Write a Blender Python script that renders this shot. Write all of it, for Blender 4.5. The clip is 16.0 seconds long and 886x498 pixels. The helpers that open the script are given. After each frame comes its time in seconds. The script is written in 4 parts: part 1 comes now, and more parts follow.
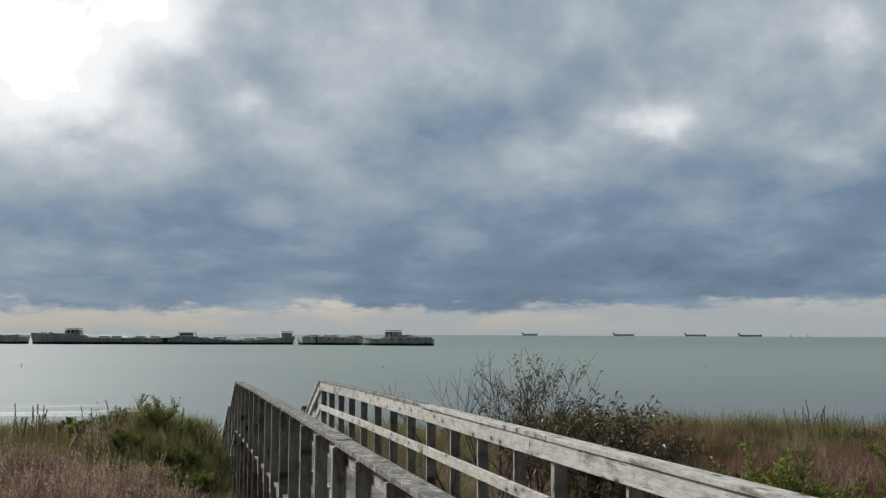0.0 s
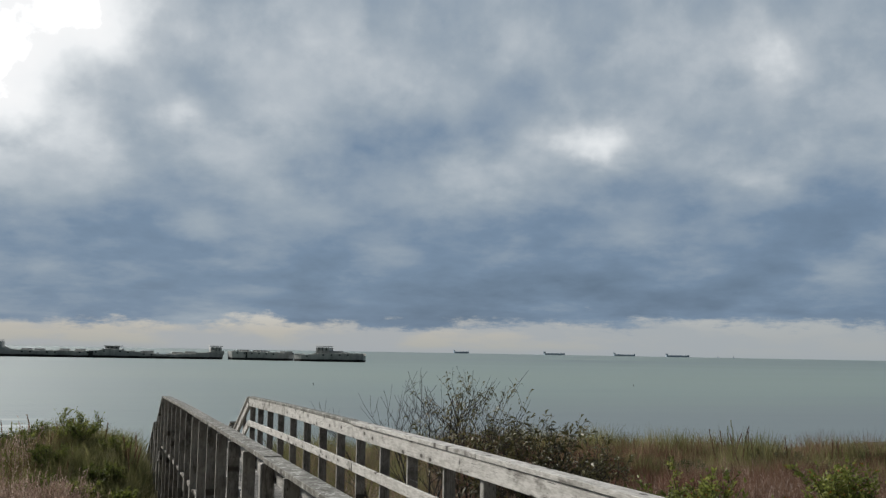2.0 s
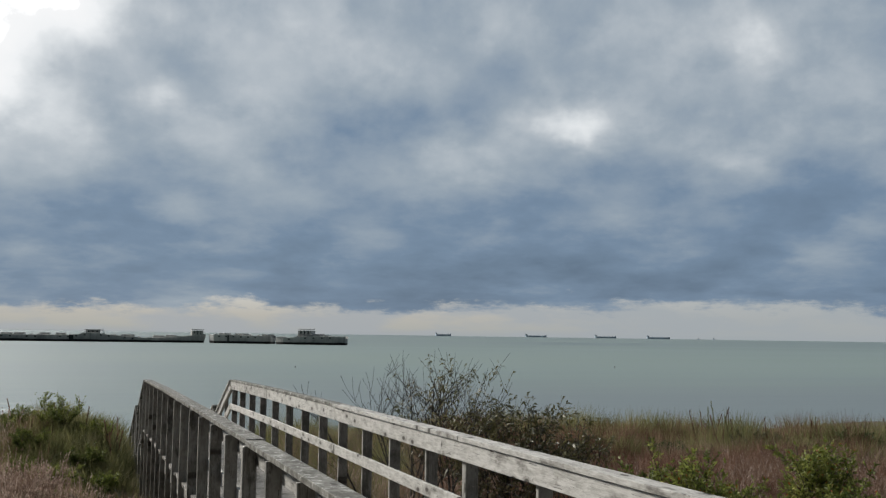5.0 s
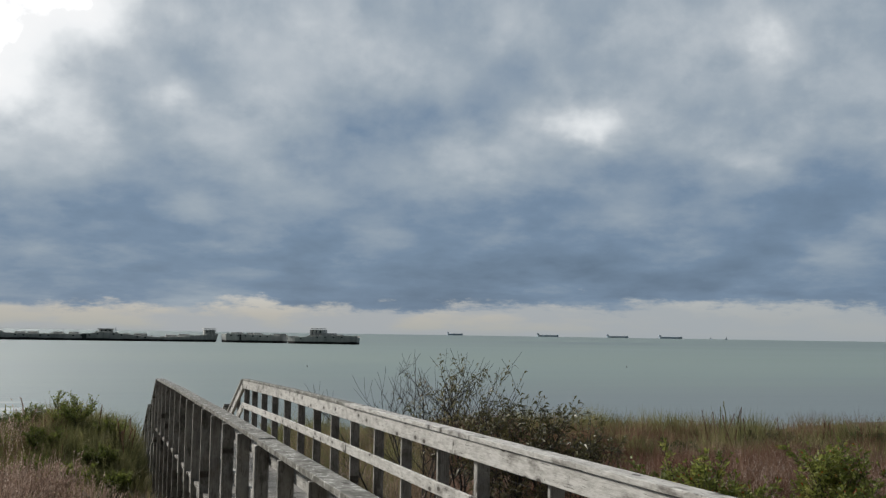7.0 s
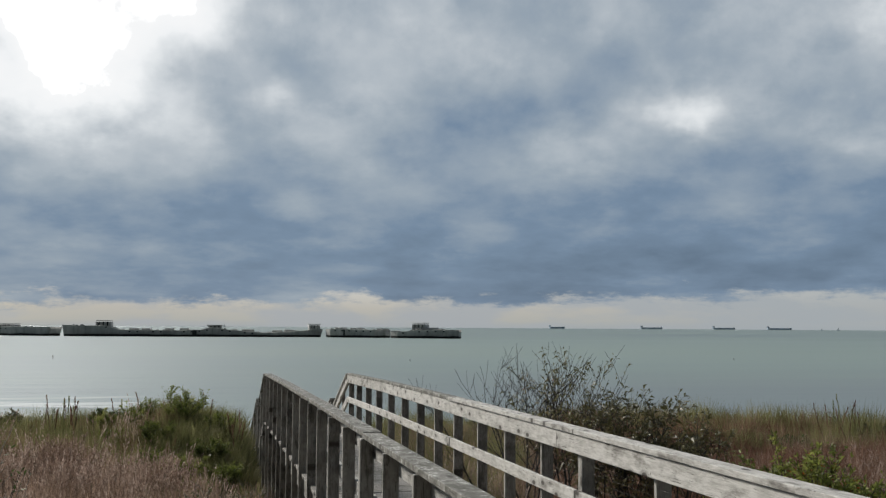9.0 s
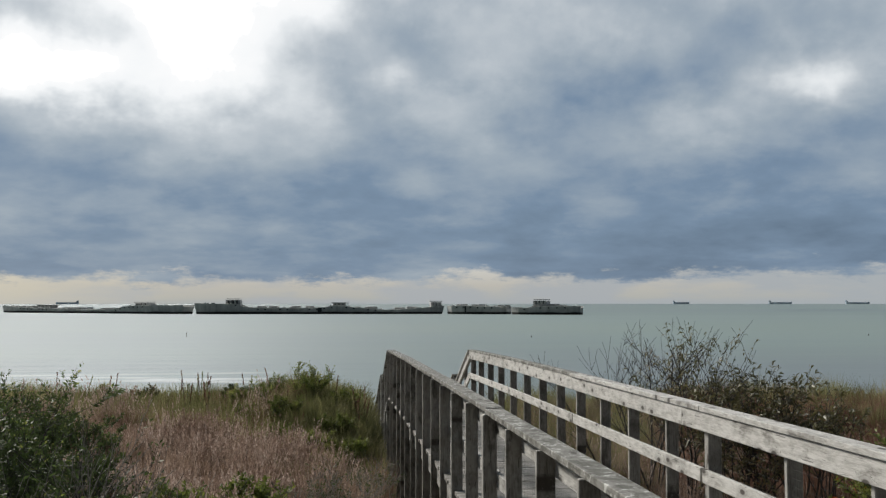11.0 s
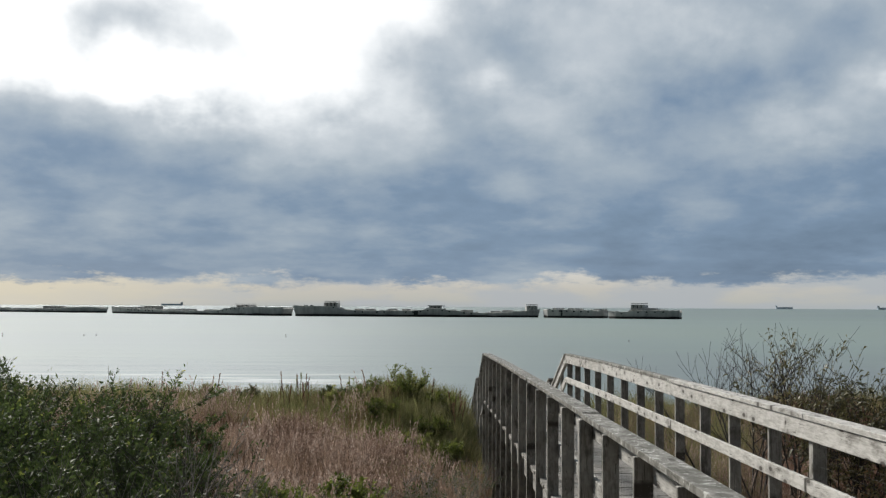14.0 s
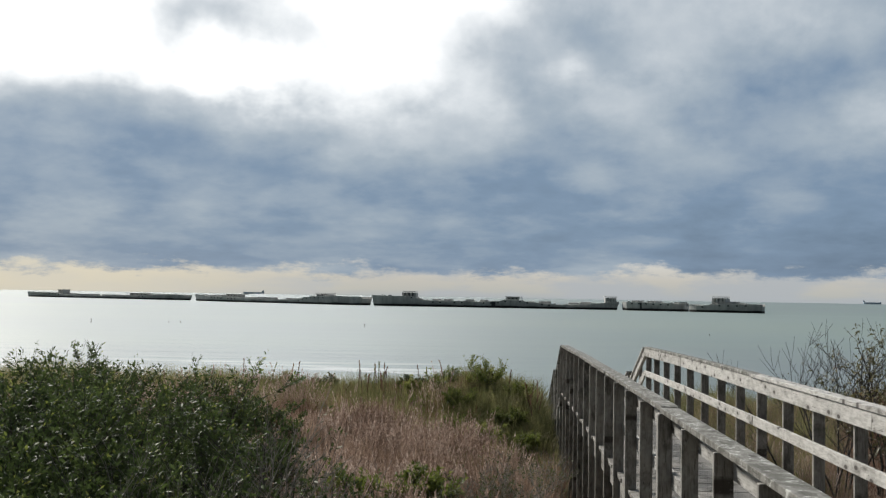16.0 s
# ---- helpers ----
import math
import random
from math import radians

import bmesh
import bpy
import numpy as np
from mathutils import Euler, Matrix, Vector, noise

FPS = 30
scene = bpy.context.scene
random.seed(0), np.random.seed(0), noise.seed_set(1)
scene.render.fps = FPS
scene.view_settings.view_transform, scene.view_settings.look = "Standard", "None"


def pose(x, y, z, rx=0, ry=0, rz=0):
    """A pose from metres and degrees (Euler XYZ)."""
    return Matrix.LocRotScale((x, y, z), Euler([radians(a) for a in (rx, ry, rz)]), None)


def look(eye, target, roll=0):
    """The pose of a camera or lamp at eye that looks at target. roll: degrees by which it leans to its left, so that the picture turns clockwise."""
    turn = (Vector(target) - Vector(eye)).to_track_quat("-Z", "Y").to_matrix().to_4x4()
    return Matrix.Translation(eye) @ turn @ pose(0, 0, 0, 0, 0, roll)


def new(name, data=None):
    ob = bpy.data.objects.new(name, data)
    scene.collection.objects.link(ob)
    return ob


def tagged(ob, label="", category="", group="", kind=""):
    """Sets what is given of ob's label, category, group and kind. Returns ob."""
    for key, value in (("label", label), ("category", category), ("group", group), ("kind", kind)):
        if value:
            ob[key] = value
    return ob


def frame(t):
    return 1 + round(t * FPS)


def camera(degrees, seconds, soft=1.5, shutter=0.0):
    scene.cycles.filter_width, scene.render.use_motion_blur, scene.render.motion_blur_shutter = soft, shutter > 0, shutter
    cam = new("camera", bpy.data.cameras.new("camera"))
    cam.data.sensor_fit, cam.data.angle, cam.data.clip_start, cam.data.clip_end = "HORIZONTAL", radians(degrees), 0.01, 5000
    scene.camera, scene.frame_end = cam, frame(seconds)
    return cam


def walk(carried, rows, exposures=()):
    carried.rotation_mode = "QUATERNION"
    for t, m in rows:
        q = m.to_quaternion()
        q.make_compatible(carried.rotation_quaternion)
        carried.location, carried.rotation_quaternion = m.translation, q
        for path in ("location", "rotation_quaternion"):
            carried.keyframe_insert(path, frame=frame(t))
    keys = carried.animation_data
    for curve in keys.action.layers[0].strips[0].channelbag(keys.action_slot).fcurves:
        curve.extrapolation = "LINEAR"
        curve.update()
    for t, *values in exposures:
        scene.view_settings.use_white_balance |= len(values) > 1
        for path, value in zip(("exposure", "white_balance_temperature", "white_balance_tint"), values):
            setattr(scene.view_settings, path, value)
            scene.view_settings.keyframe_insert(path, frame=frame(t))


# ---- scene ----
cam = camera(46.0, 16.0, soft=1.3)

EYE = (0.0, 0.0, 5.0)
# seconds, heading to the left of the boardwalk's line, tilt up, lean: degrees
PATH = [
    (0.0, -14.26, 4.66, 0.25),
    (0.5, -15.17, 4.64, 0.34),
    (1.0, -15.95, 5.07, 0.53),
    (1.5, -17.16, 5.47, 0.88),
    (2.0, -17.91, 5.63, 1.00),
    (2.5, -18.12, 5.35, 0.86),
    (3.0, -18.25, 4.86, 0.76),
    (3.5, -18.17, 4.73, 0.46),
    (4.0, -18.50, 4.68, 0.53),
    (6.5, -19.05, 4.73, 0.90),
    (7.0, -18.28, 4.66, 0.87),
    (7.5, -17.96, 4.59, 0.67),
    (8.0, -15.83, 4.42, 0.64),
    (8.5, -14.52, 4.37, 0.45),
    (9.0, -12.77, 4.26, 0.35),
    (9.5, -11.39, 3.87, 0.17),
    (10.0, -9.26, 3.44, 0.13),
    (12.5, -3.47, 2.76, -0.09),
    (13.0, -2.25, 2.71, -0.06),
    (13.5, -1.11, 2.71, -0.10),
    (14.0, -0.91, 3.12, 0.33),
    (14.5, -0.30, 3.29, 0.71),
    (15.0, 0.43, 3.24, 0.71),
    (15.5, 1.63, 2.76, 0.76),
    (16.0, 3.37, 2.57, 0.96),
]
ROWS = []
for t, heading, tilt, lean in PATH:
    turn = Matrix.Rotation(radians(heading), 4, "Z") @ Matrix.Rotation(radians(90 + tilt), 4, "X") @ Matrix.Rotation(radians(lean), 4, "Z")
    ROWS.append((t, Matrix.Translation(EYE) @ turn))
walk(cam, ROWS, exposures=((0.0, 0.0), (9.5, 0.0), (12.5, 0.14), (16.0, 0.19)))

# ---------------------------------------------------------------- world, sun
SUN_AZ, SUN_EL = -40.0, 34.0


class Nodes:
    """Small helper to wire shader nodes."""

    def __init__(self, tree):
        self.tree = tree
        tree.nodes.clear()

    def add(self, kind):
        return self.tree.nodes.new(kind)

    def put(self, value, socket):
        if isinstance(value, bpy.types.NodeSocket):
            self.tree.links.new(value, socket)
        else:
            socket.default_value = value

    def math(self, op, a, b=0.0, c=0.0, clamp=False):
        n = self.add("ShaderNodeMath")
        n.operation, n.use_clamp = op, clamp
        for s, v in zip(n.inputs, (a, b, c)):
            self.put(v, s)
        return n.outputs[0]

    def smooth(self, v, lo, hi, a=0.0, b=1.0):
        n = self.add("ShaderNodeMapRange")
        n.interpolation_type = "SMOOTHSTEP"
        for s, x in zip(n.inputs[:5], (v, lo, hi, a, b)):
            self.put(x, s)
        return n.outputs[0]

    def combine(self, x, y, z):
        n = self.add("ShaderNodeCombineXYZ")
        for s, v in zip(n.inputs, (x, y, z)):
            self.put(v, s)
        return n.outputs[0]

    def noise(self, vec, scale, detail=4.0, rough=0.5, distort=0.0):
        n = self.add("ShaderNodeTexNoise")
        self.put(vec, n.inputs["Vector"])
        for k, v in (("Scale", scale), ("Detail", detail), ("Roughness", rough), ("Distortion", distort)):
            n.inputs[k].default_value = v
        return n.outputs[0]

    def mapping(self, vec, scale=(1, 1, 1), loc=(0, 0, 0)):
        n = self.add("ShaderNodeMapping")
        self.put(vec, n.inputs["Vector"])
        n.inputs["Scale"].default_value, n.inputs["Location"].default_value = scale, loc
        return n.outputs[0]

    def ramp(self, v, stops):
        n = self.add("ShaderNodeValToRGB")
        self.put(v, n.inputs[0])
        e = n.color_ramp.elements
        while len(e) < len(stops):
            e.new(0.5)
        for el, (p, c) in zip(e, stops):
            el.position, el.color = p, (*c, 1)
        return n.outputs[0]

    def mix(self, f, a, b, blend="MIX"):
        n = self.add("ShaderNodeMix")
        n.data_type, n.blend_type = "RGBA", blend
        for i, v in ((0, f), (6, a), (7, b)):
            if isinstance(v, tuple):
                v = (*v, 1)
            self.put(v, n.inputs[i])
        return n.outputs[2]


world = bpy.data.worlds.new("overcast_sky")
scene.world = world
world.use_nodes = True
W = Nodes(world.node_tree)
coord = W.add("ShaderNodeTexCoord").outputs["Generated"]
sep = W.add("ShaderNodeSeparateXYZ")
W.put(coord, sep.inputs[0])
az = W.math("MULTIPLY", W.math("ARCTAN2", sep.outputs[0], sep.outputs[1]), 57.2958)
el = W.math("MULTIPLY", W.math("ARCSINE", sep.outputs[2]), 57.2958)
# clouds flatten towards the horizon
flat = W.math("MULTIPLY", W.math("LOGARITHM", W.math("ADD", W.math("MAXIMUM", el, 0.0), 3.0), 2.718), 11.0)
plane = W.combine(W.math("MULTIPLY", az, 0.6), flat, 3.1)
warp_a = W.math("SUBTRACT", W.noise(plane, 0.16, 5.0, 0.55), 0.5)
warp_b = W.math("SUBTRACT", W.noise(W.mapping(plane, loc=(31, 17, 5)), 0.2, 5.0, 0.55), 0.5)
azw = W.math("ADD", az, W.math("MULTIPLY", warp_a, 9.0))
elw = W.math("ADD", el, W.math("MULTIPLY", warp_b, 6.0))
# the cloud deck's thin and thick places: azimuth, height, half widths, lift
THIN = [
    (-12, 30.0, 13, 9.5, 1.9), (-6.8, 13.2, 5.4, 3.0, 0.72), (-10.5, 16.2, 5.0, 2.2, 0.34), (-1.4, 16.8, 3.2, 2.2, 0.40), (-24.0, 15.0, 8.0, 3.6, 0.92),
    (-15.3, 12.2, 3.0, 1.4, 0.46), (-22.0, 11.2, 8.0, 1.9, 0.30), (4.2, 12.3, 1.5, 1.0, 0.26), (26.2, 11.2, 2.2, 1.0, 0.30), (21.0, 9.4, 3.6, 1.2, 0.17), (34, 15.8, 5, 2.0, 0.20),
    (36, 10.8, 5, 1.3, 0.10), (13, 16.5, 6, 2, 0.08), (5.0, 10.8, 2.4, 1.2, 0.10), (8.0, 15.5, 5.0, 3.2, 0.13), (-3.0, 7.0, 7.0, 3.0, 0.06),
]
THICK = [
    (-18.0, 14.4, 3.4, 2.0, -0.44), (-12.2, 14.2, 2.2, 1.4, -0.26), (-20.5, 10.4, 4.5, 0.8, -0.12), (16.5, 12.0, 4.5, 2.2, -0.08), (23.5, 15.2, 3.5, 1.5, -0.13),
    (-20, 7.0, 16, 2.6, -0.05), (5, 6.0, 9, 2.2, -0.03), (17, 3.0, 14, 1.3, -0.14), (37, 5, 9, 2.0, -0.12), (29, 6.5, 12, 3.2, -0.09), (0, 3.0, 30, 0.8, -0.03),
]
lift = 0.0
for a, e, wa, we, s in THIN + THICK:
    dx = W.math("DIVIDE", W.math("SUBTRACT", azw, a), wa)
    dy = W.math("DIVIDE", W.math("SUBTRACT", elw, e), we)
    r2 = W.math("ADD", W.math("MULTIPLY", dx, dx), W.math("MULTIPLY", dy, dy))
    g = W.math("POWER", 2.718, W.math("MULTIPLY", r2, -1.0))
    lift = W.math("MULTIPLY_ADD", g, s, lift)
billow = W.math("SUBTRACT", W.noise(plane, 0.30, 8.0, 0.56, 0.1), 0.5)
streak = W.math("SUBTRACT", W.noise(W.mapping(plane, (0.6, 1.1, 1)), 0.75, 5.0, 0.5, 0.1), 0.5)
cells = W.add("ShaderNodeTexVoronoi")
cells.feature = "SMOOTH_F1"
W.put(W.combine(W.math("MULTIPLY_ADD", warp_a, 5.0, W.math("MULTIPLY", az, 0.6)), W.math("MULTIPLY_ADD", warp_b, 5.0, flat), 1.7), cells.inputs["Vector"])
cells.inputs["Scale"].default_value, cells.inputs["Smoothness"].default_value = 0.30, 1.0
puff = W.math("SUBTRACT", 0.42, cells.outputs["Distance"])
depth = W.math("ADD", W.math("MULTIPLY", billow, 0.40), W.math("MULTIPLY", streak, 0.13))
fine = W.math("SUBTRACT", W.noise(W.mapping(plane, (1, 1, 1), (11, 7, 2)), 0.8, 5.0, 0.5, 0.1), 0.5)
crisp = W.math("SUBTRACT", W.smooth(W.noise(W.mapping(plane, (1, 1.15, 1), (3, 41, 9)), 0.32, 8.0, 0.56), 0.40, 0.60), 0.5)
depth = W.math("MULTIPLY_ADD", crisp, 0.075, depth)
depth = W.math("MULTIPLY_ADD", puff, 0.34, W.math("MULTIPLY_ADD", fine, 0.17, depth))
rise = W.smooth(el, 1.0, 13.0, 0.32, 0.48)
thin = W.math("ADD", W.math("ADD", rise, lift), depth)
cloud = W.ramp(W.math("DIVIDE", thin, 1.2, clamp=True), [
    (0.0, (0.10, 0.15, 0.22)), (0.22, (0.17, 0.244, 0.346)), (0.42, (0.328, 0.388, 0.448)),
    (0.56, (0.485, 0.53, 0.57)), (0.70, (0.74, 0.77, 0.79)), (0.80, (0.90, 0.915, 0.925)), (0.95, (0.97, 0.97, 0.97))])
over = W.math("MULTIPLY_ADD", W.math("MAXIMUM", W.math("SUBTRACT", thin, 1.1), 0.0), 7.0, 1.0)
# sky dimmed behind the camera, out of view, to keep near faces dark
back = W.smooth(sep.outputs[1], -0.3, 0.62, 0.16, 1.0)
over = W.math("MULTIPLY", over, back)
# the clear strip over the sea
edge = W.math("ADD", W.math("MULTIPLY", W.noise(W.combine(W.math("MULTIPLY", az, 0.5), W.math("MULTIPLY", el, 1.6), 0.0), 0.55, 7.0, 0.66), 3.4), W.smooth(az, 14.0, 24.0, -0.45, -0.1))
for a, wa, s in ((8.3, 3.2, 0.3), (27.0, 5.0, 0.15)):
    da = W.math("DIVIDE", W.math("SUBTRACT", az, a), wa)
    edge = W.math("MULTIPLY_ADD", W.math("POWER", 2.718, W.math("MULTIPLY", W.math("MULTIPLY", da, da), -1.0)), s, edge)
strip = W.smooth(W.math("SUBTRACT", el, edge), -0.35, 0.35, 1.0, 0.0)
cream = W.ramp(W.math("DIVIDE", el, 3.0, clamp=True), [
    (0.0, (0.36, 0.39, 0.40)), (0.10, (0.42, 0.425, 0.40)), (0.32, (0.475, 0.46, 0.42)), (0.6, (0.56, 0.55, 0.515)), (1.0, (0.66, 0.65, 0.63))])
murk = W.noise(W.combine(W.math("MULTIPLY", az, 0.25), W.math("MULTIPLY", el, 0.9), 4.0), 0.6, 5.0, 0.55)
cream = W.mix(W.math("MULTIPLY", W.smooth(murk, 0.42, 0.60), 0.9), cream, (0.37, 0.40, 0.43))
cream = W.mix(W.smooth(az, 14.0, 38.0, 0.0, 0.75), cream, (0.36, 0.40, 0.43))
cream = W.mix(W.smooth(az, -24.0, -4.0, 0.6, 0.0), cream, (0.68, 0.62, 0.47))
cover = W.mix(strip, cloud, cream)
sky = W.add("ShaderNodeTexSky")
sky.sky_type, sky.sun_disc = "NISHITA", False
sky.sun_elevation, sky.sun_rotation = radians(SUN_EL), radians(SUN_AZ)
bg_sky, bg_cloud = W.add("ShaderNodeBackground"), W.add("ShaderNodeBackground")
W.put(sky.outputs[0], bg_sky.inputs[0])
bg_sky.inputs[1].default_value = 0.08
W.put(cover, bg_cloud.inputs[0])
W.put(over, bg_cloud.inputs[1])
both = W.add("ShaderNodeMixShader")
both.inputs[0].default_value = 0.95
W.put(bg_sky.outputs[0], both.inputs[1])
W.put(bg_cloud.outputs[0], both.inputs[2])
W.put(both.outputs[0], W.add("ShaderNodeOutputWorld").inputs[0])

lamp = bpy.data.lights.new("sun", "SUN")
lamp.energy, lamp.angle, lamp.color = 3.9, radians(11), (1.0, 0.95, 0.87)
sun = new("sun", lamp)
a, e = radians(SUN_AZ), radians(SUN_EL)
sun.matrix_world = look((math.sin(a) * math.cos(e) * 60, math.cos(a) * math.cos(e) * 60, math.sin(e) * 60), (0, 0, 0))


# ---------------------------------------------------------------- materials
def material(name):
    m = bpy.data.materials.new(name)
    m.use_nodes = True
    n = Nodes(m.node_tree)
    shader = n.add("ShaderNodeBsdfPrincipled")
    n.put(shader.outputs[0], n.add("ShaderNodeOutputMaterial").inputs[0])
    return m, n, shader


def bump(n, height, strength, distance):
    b = n.add("ShaderNodeBump")
    n.put(height, b.inputs["Height"])
    b.inputs["Strength"].default_value, b.inputs["Distance"].default_value = strength, distance
    return b.outputs[0]


def weathered_wood(name, dark, mid, pale, lichen=0.0):
    """Grey weathered timber, grain along the local y axis."""
    m, n, sh = material(name)
    obj = n.add("ShaderNodeTexCoord").outputs["Object"]
    rnd = n.add("ShaderNodeObjectInfo").outputs["Random"]
    shift = n.add("ShaderNodeVectorMath")
    shift.operation = "ADD"
    n.put(obj, shift.inputs[0])
    n.put(n.combine(n.math("MULTIPLY", rnd, 37.0), n.math("MULTIPLY", rnd, 91.0), n.math("MULTIPLY", rnd, 53.0)), shift.inputs[1])
    p = shift.outputs[0]
    # knots: the grain swerves round them
    knots = n.add("ShaderNodeTexVoronoi")
    knots.voronoi_dimensions = "2D"
    along = n.add("ShaderNodeSeparateXYZ")
    n.put(p, along.inputs[0])
    n.put(n.combine(n.math("MULTIPLY", along.outputs[1], 3.0), n.math("MULTIPLY", along.outputs[2], 7.0), 0.0), knots.inputs["Vector"])
    knots.inputs["Scale"].default_value = 1.0
    ring = knots.outputs["Distance"]
    pick = n.add("ShaderNodeSeparateColor")
    n.put(knots.outputs["Color"], pick.inputs[0])
    some = n.smooth(pick.outputs[0], 0.42, 0.48)
    knot = n.math("MULTIPLY", some, n.smooth(ring, 0.09, 0.15, 1.0, 0.0))
    halo = n.math("MULTIPLY", some, n.smooth(ring, 0.10, 0.42, 1.0, 0.0))
    sway = n.math("MULTIPLY_ADD", n.noise(n.mapping(p, (3, 1.6, 3)), 1.0, 3.0, 0.5), 0.05, n.math("MULTIPLY", halo, 0.035))
    swerved = n.add("ShaderNodeVectorMath")
    swerved.operation = "ADD"
    n.put(p, swerved.inputs[0])
    n.put(n.combine(sway, 0.0, sway), swerved.inputs[1])
    q = swerved.outputs[0]
    grain = n.noise(n.mapping(q, (150, 11.0, 150)), 1.0, 4.0, 0.62)
    bands = n.noise(n.mapping(q, (42, 3.4, 42)), 1.0, 3.0, 0.5)
    blotch = n.noise(n.mapping(p, (14, 6.5, 14)), 1.0, 6.0, 0.68, 0.8)
    stain = n.smooth(n.noise(n.mapping(p, (5, 2.2, 5), (7, 3, 1)), 1.0, 4.0, 0.6), 0.56, 0.70)
    tone = n.math("ADD", n.math("MULTIPLY", n.smooth(grain, 0.3, 0.7), 0.17), n.math("MULTIPLY", n.smooth(bands, 0.3, 0.7), 0.15))
    tone = n.math("ADD", tone, n.math("MULTIPLY_ADD", n.smooth(blotch, 0.28, 0.72), 0.24, 0.24))
    tone = n.math("ADD", tone, n.math("MULTIPLY", n.math("SUBTRACT", rnd, 0.5), 0.14))
    tone = n.math("SUBTRACT", tone, n.math("MULTIPLY", stain, 0.30))
    col = n.ramp(tone, [(0.08, dark), (0.36, mid), (0.62, pale), (0.9, tuple(min(1, c * 1.12) for c in pale))])
    col = n.mix(n.math("MULTIPLY", halo, 0.35), col, dark)
    col = n.mix(n.math("MULTIPLY", knot, 0.95), col, (0.05, 0.042, 0.035))
    crack = n.smooth(n.noise(n.mapping(q, (95, 3.2, 95)), 1.0, 2.0, 0.5), 0.30, 0.345, 1.0, 0.0)
    col = n.mix(n.math("MULTIPLY", crack, 0.8), col, (0.04, 0.036, 0.032))
    bend = blotch
    if lichen:
        spots = n.smooth(n.noise(p, 22.0, 4.0, 0.65), 0.56, 0.62)
        col = n.mix(n.math("MULTIPLY", spots, lichen), col, (0.52, 0.53, 0.49))
        moss = n.smooth(n.noise(p, 9.0, 5.0, 0.65), 0.48, 0.60)
        col = n.mix(n.math("MULTIPLY", moss, lichen * 0.8), col, (0.055, 0.053, 0.038))
    n.put(col, sh.inputs["Base Color"])
    sh.inputs["Roughness"].default_value = 0.82
    h = n.math("SUBTRACT", n.math("ADD", grain, n.math("MULTIPLY", bend, 0.3)), n.math("MULTIPLY", crack, 0.9))
    n.put(bump(n, h, 0.55, 0.004), sh.inputs["Normal"])
    return m


wood = weathered_wood("weathered_wood", (0.10, 0.092, 0.081), (0.32, 0.309, 0.285), (0.55, 0.54, 0.51))
wood_cap = weathered_wood("lichened_wood", (0.042, 0.040, 0.033), (0.112, 0.108, 0.092), (0.215, 0.21, 0.19), 0.9)
# same timber as the boards, its shade put into a darker colour
wood_shaded = weathered_wood("shaded_wood", (0.055, 0.052, 0.046), (0.185, 0.177, 0.16), (0.37, 0.358, 0.33), 0.2)
wood_deck = weathered_wood("deck_wood", (0.08, 0.073, 0.063), (0.19, 0.178, 0.158), (0.32, 0.305, 0.28))


def plain(name, color, rough=0.6, metal=0.0, vary=0.15, scale=8.0):
    m, n, sh = material(name)
    p = n.add("ShaderNodeTexCoord").outputs["Object"]
    v = n.noise(p, scale, 5.0, 0.6)
    lo = tuple(c * (1 - vary * 2) for c in color)
    hi = tuple(min(1, c * (1 + vary * 2)) for c in color)
    n.put(n.ramp(v, [(0.3, lo), (0.7, hi)]), sh.inputs["Base Color"])
    sh.inputs["Roughness"].default_value, sh.inputs["Metallic"].default_value = rough, metal
    n.put(bump(n, v, 0.2, 0.01), sh.inputs["Normal"])
    return m


wire_metal = plain("galvanised_wire", (0.16, 0.155, 0.145), 0.55, 0.7)


def hulk_concrete(name):
    """Stained old concrete with vertical runs and a dark tide band."""
    m, n, sh = material(name)
    geo = n.add("ShaderNodeNewGeometry").outputs["Position"]
    s = n.add("ShaderNodeSeparateXYZ")
    n.put(geo, s.inputs[0])
    runs = n.noise(n.mapping(geo, (0.5, 0.5, 0.07)), 1.0, 5.0, 0.65)
    patch = n.noise(n.mapping(geo, (0.12, 0.12, 0.3)), 1.0, 4.0, 0.6)
    t = n.math("ADD", n.math("MULTIPLY", runs, 0.6), n.math("MULTIPLY", patch, 0.5))
    col = n.ramp(t, [(0.3, (0.16, 0.165, 0.165)), (0.5, (0.42, 0.425, 0.415)), (0.72, (0.62, 0.62, 0.60))])
    tide = n.math("ADD", s.outputs[2], n.math("MULTIPLY", n.math("SUBTRACT", patch, 0.5), 0.7))
    col = n.mix(n.smooth(tide, 0.75, 1.15, 1.0, 0.0), col, (0.022, 0.021, 0.02))
    n.put(col, sh.inputs["Base Color"])
    sh.inputs["Roughness"].default_value = 0.9
    n.put(bump(n, runs, 0.5, 0.15), sh.inputs["Normal"])
    return m


concrete = hulk_concrete("stained_concrete")
# shade inside the hulks' openings, painted as dark solid blocks
opening_shade = plain("shaded_opening", (0.05, 0.055, 0.055), 0.9)
# haze of distance is put into the base colour of the far ships
hazed_paint = plain("hazed_ship_paint", (0.56, 0.66, 0.76), 0.7, scale=0.05)
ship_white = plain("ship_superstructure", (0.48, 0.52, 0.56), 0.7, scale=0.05)

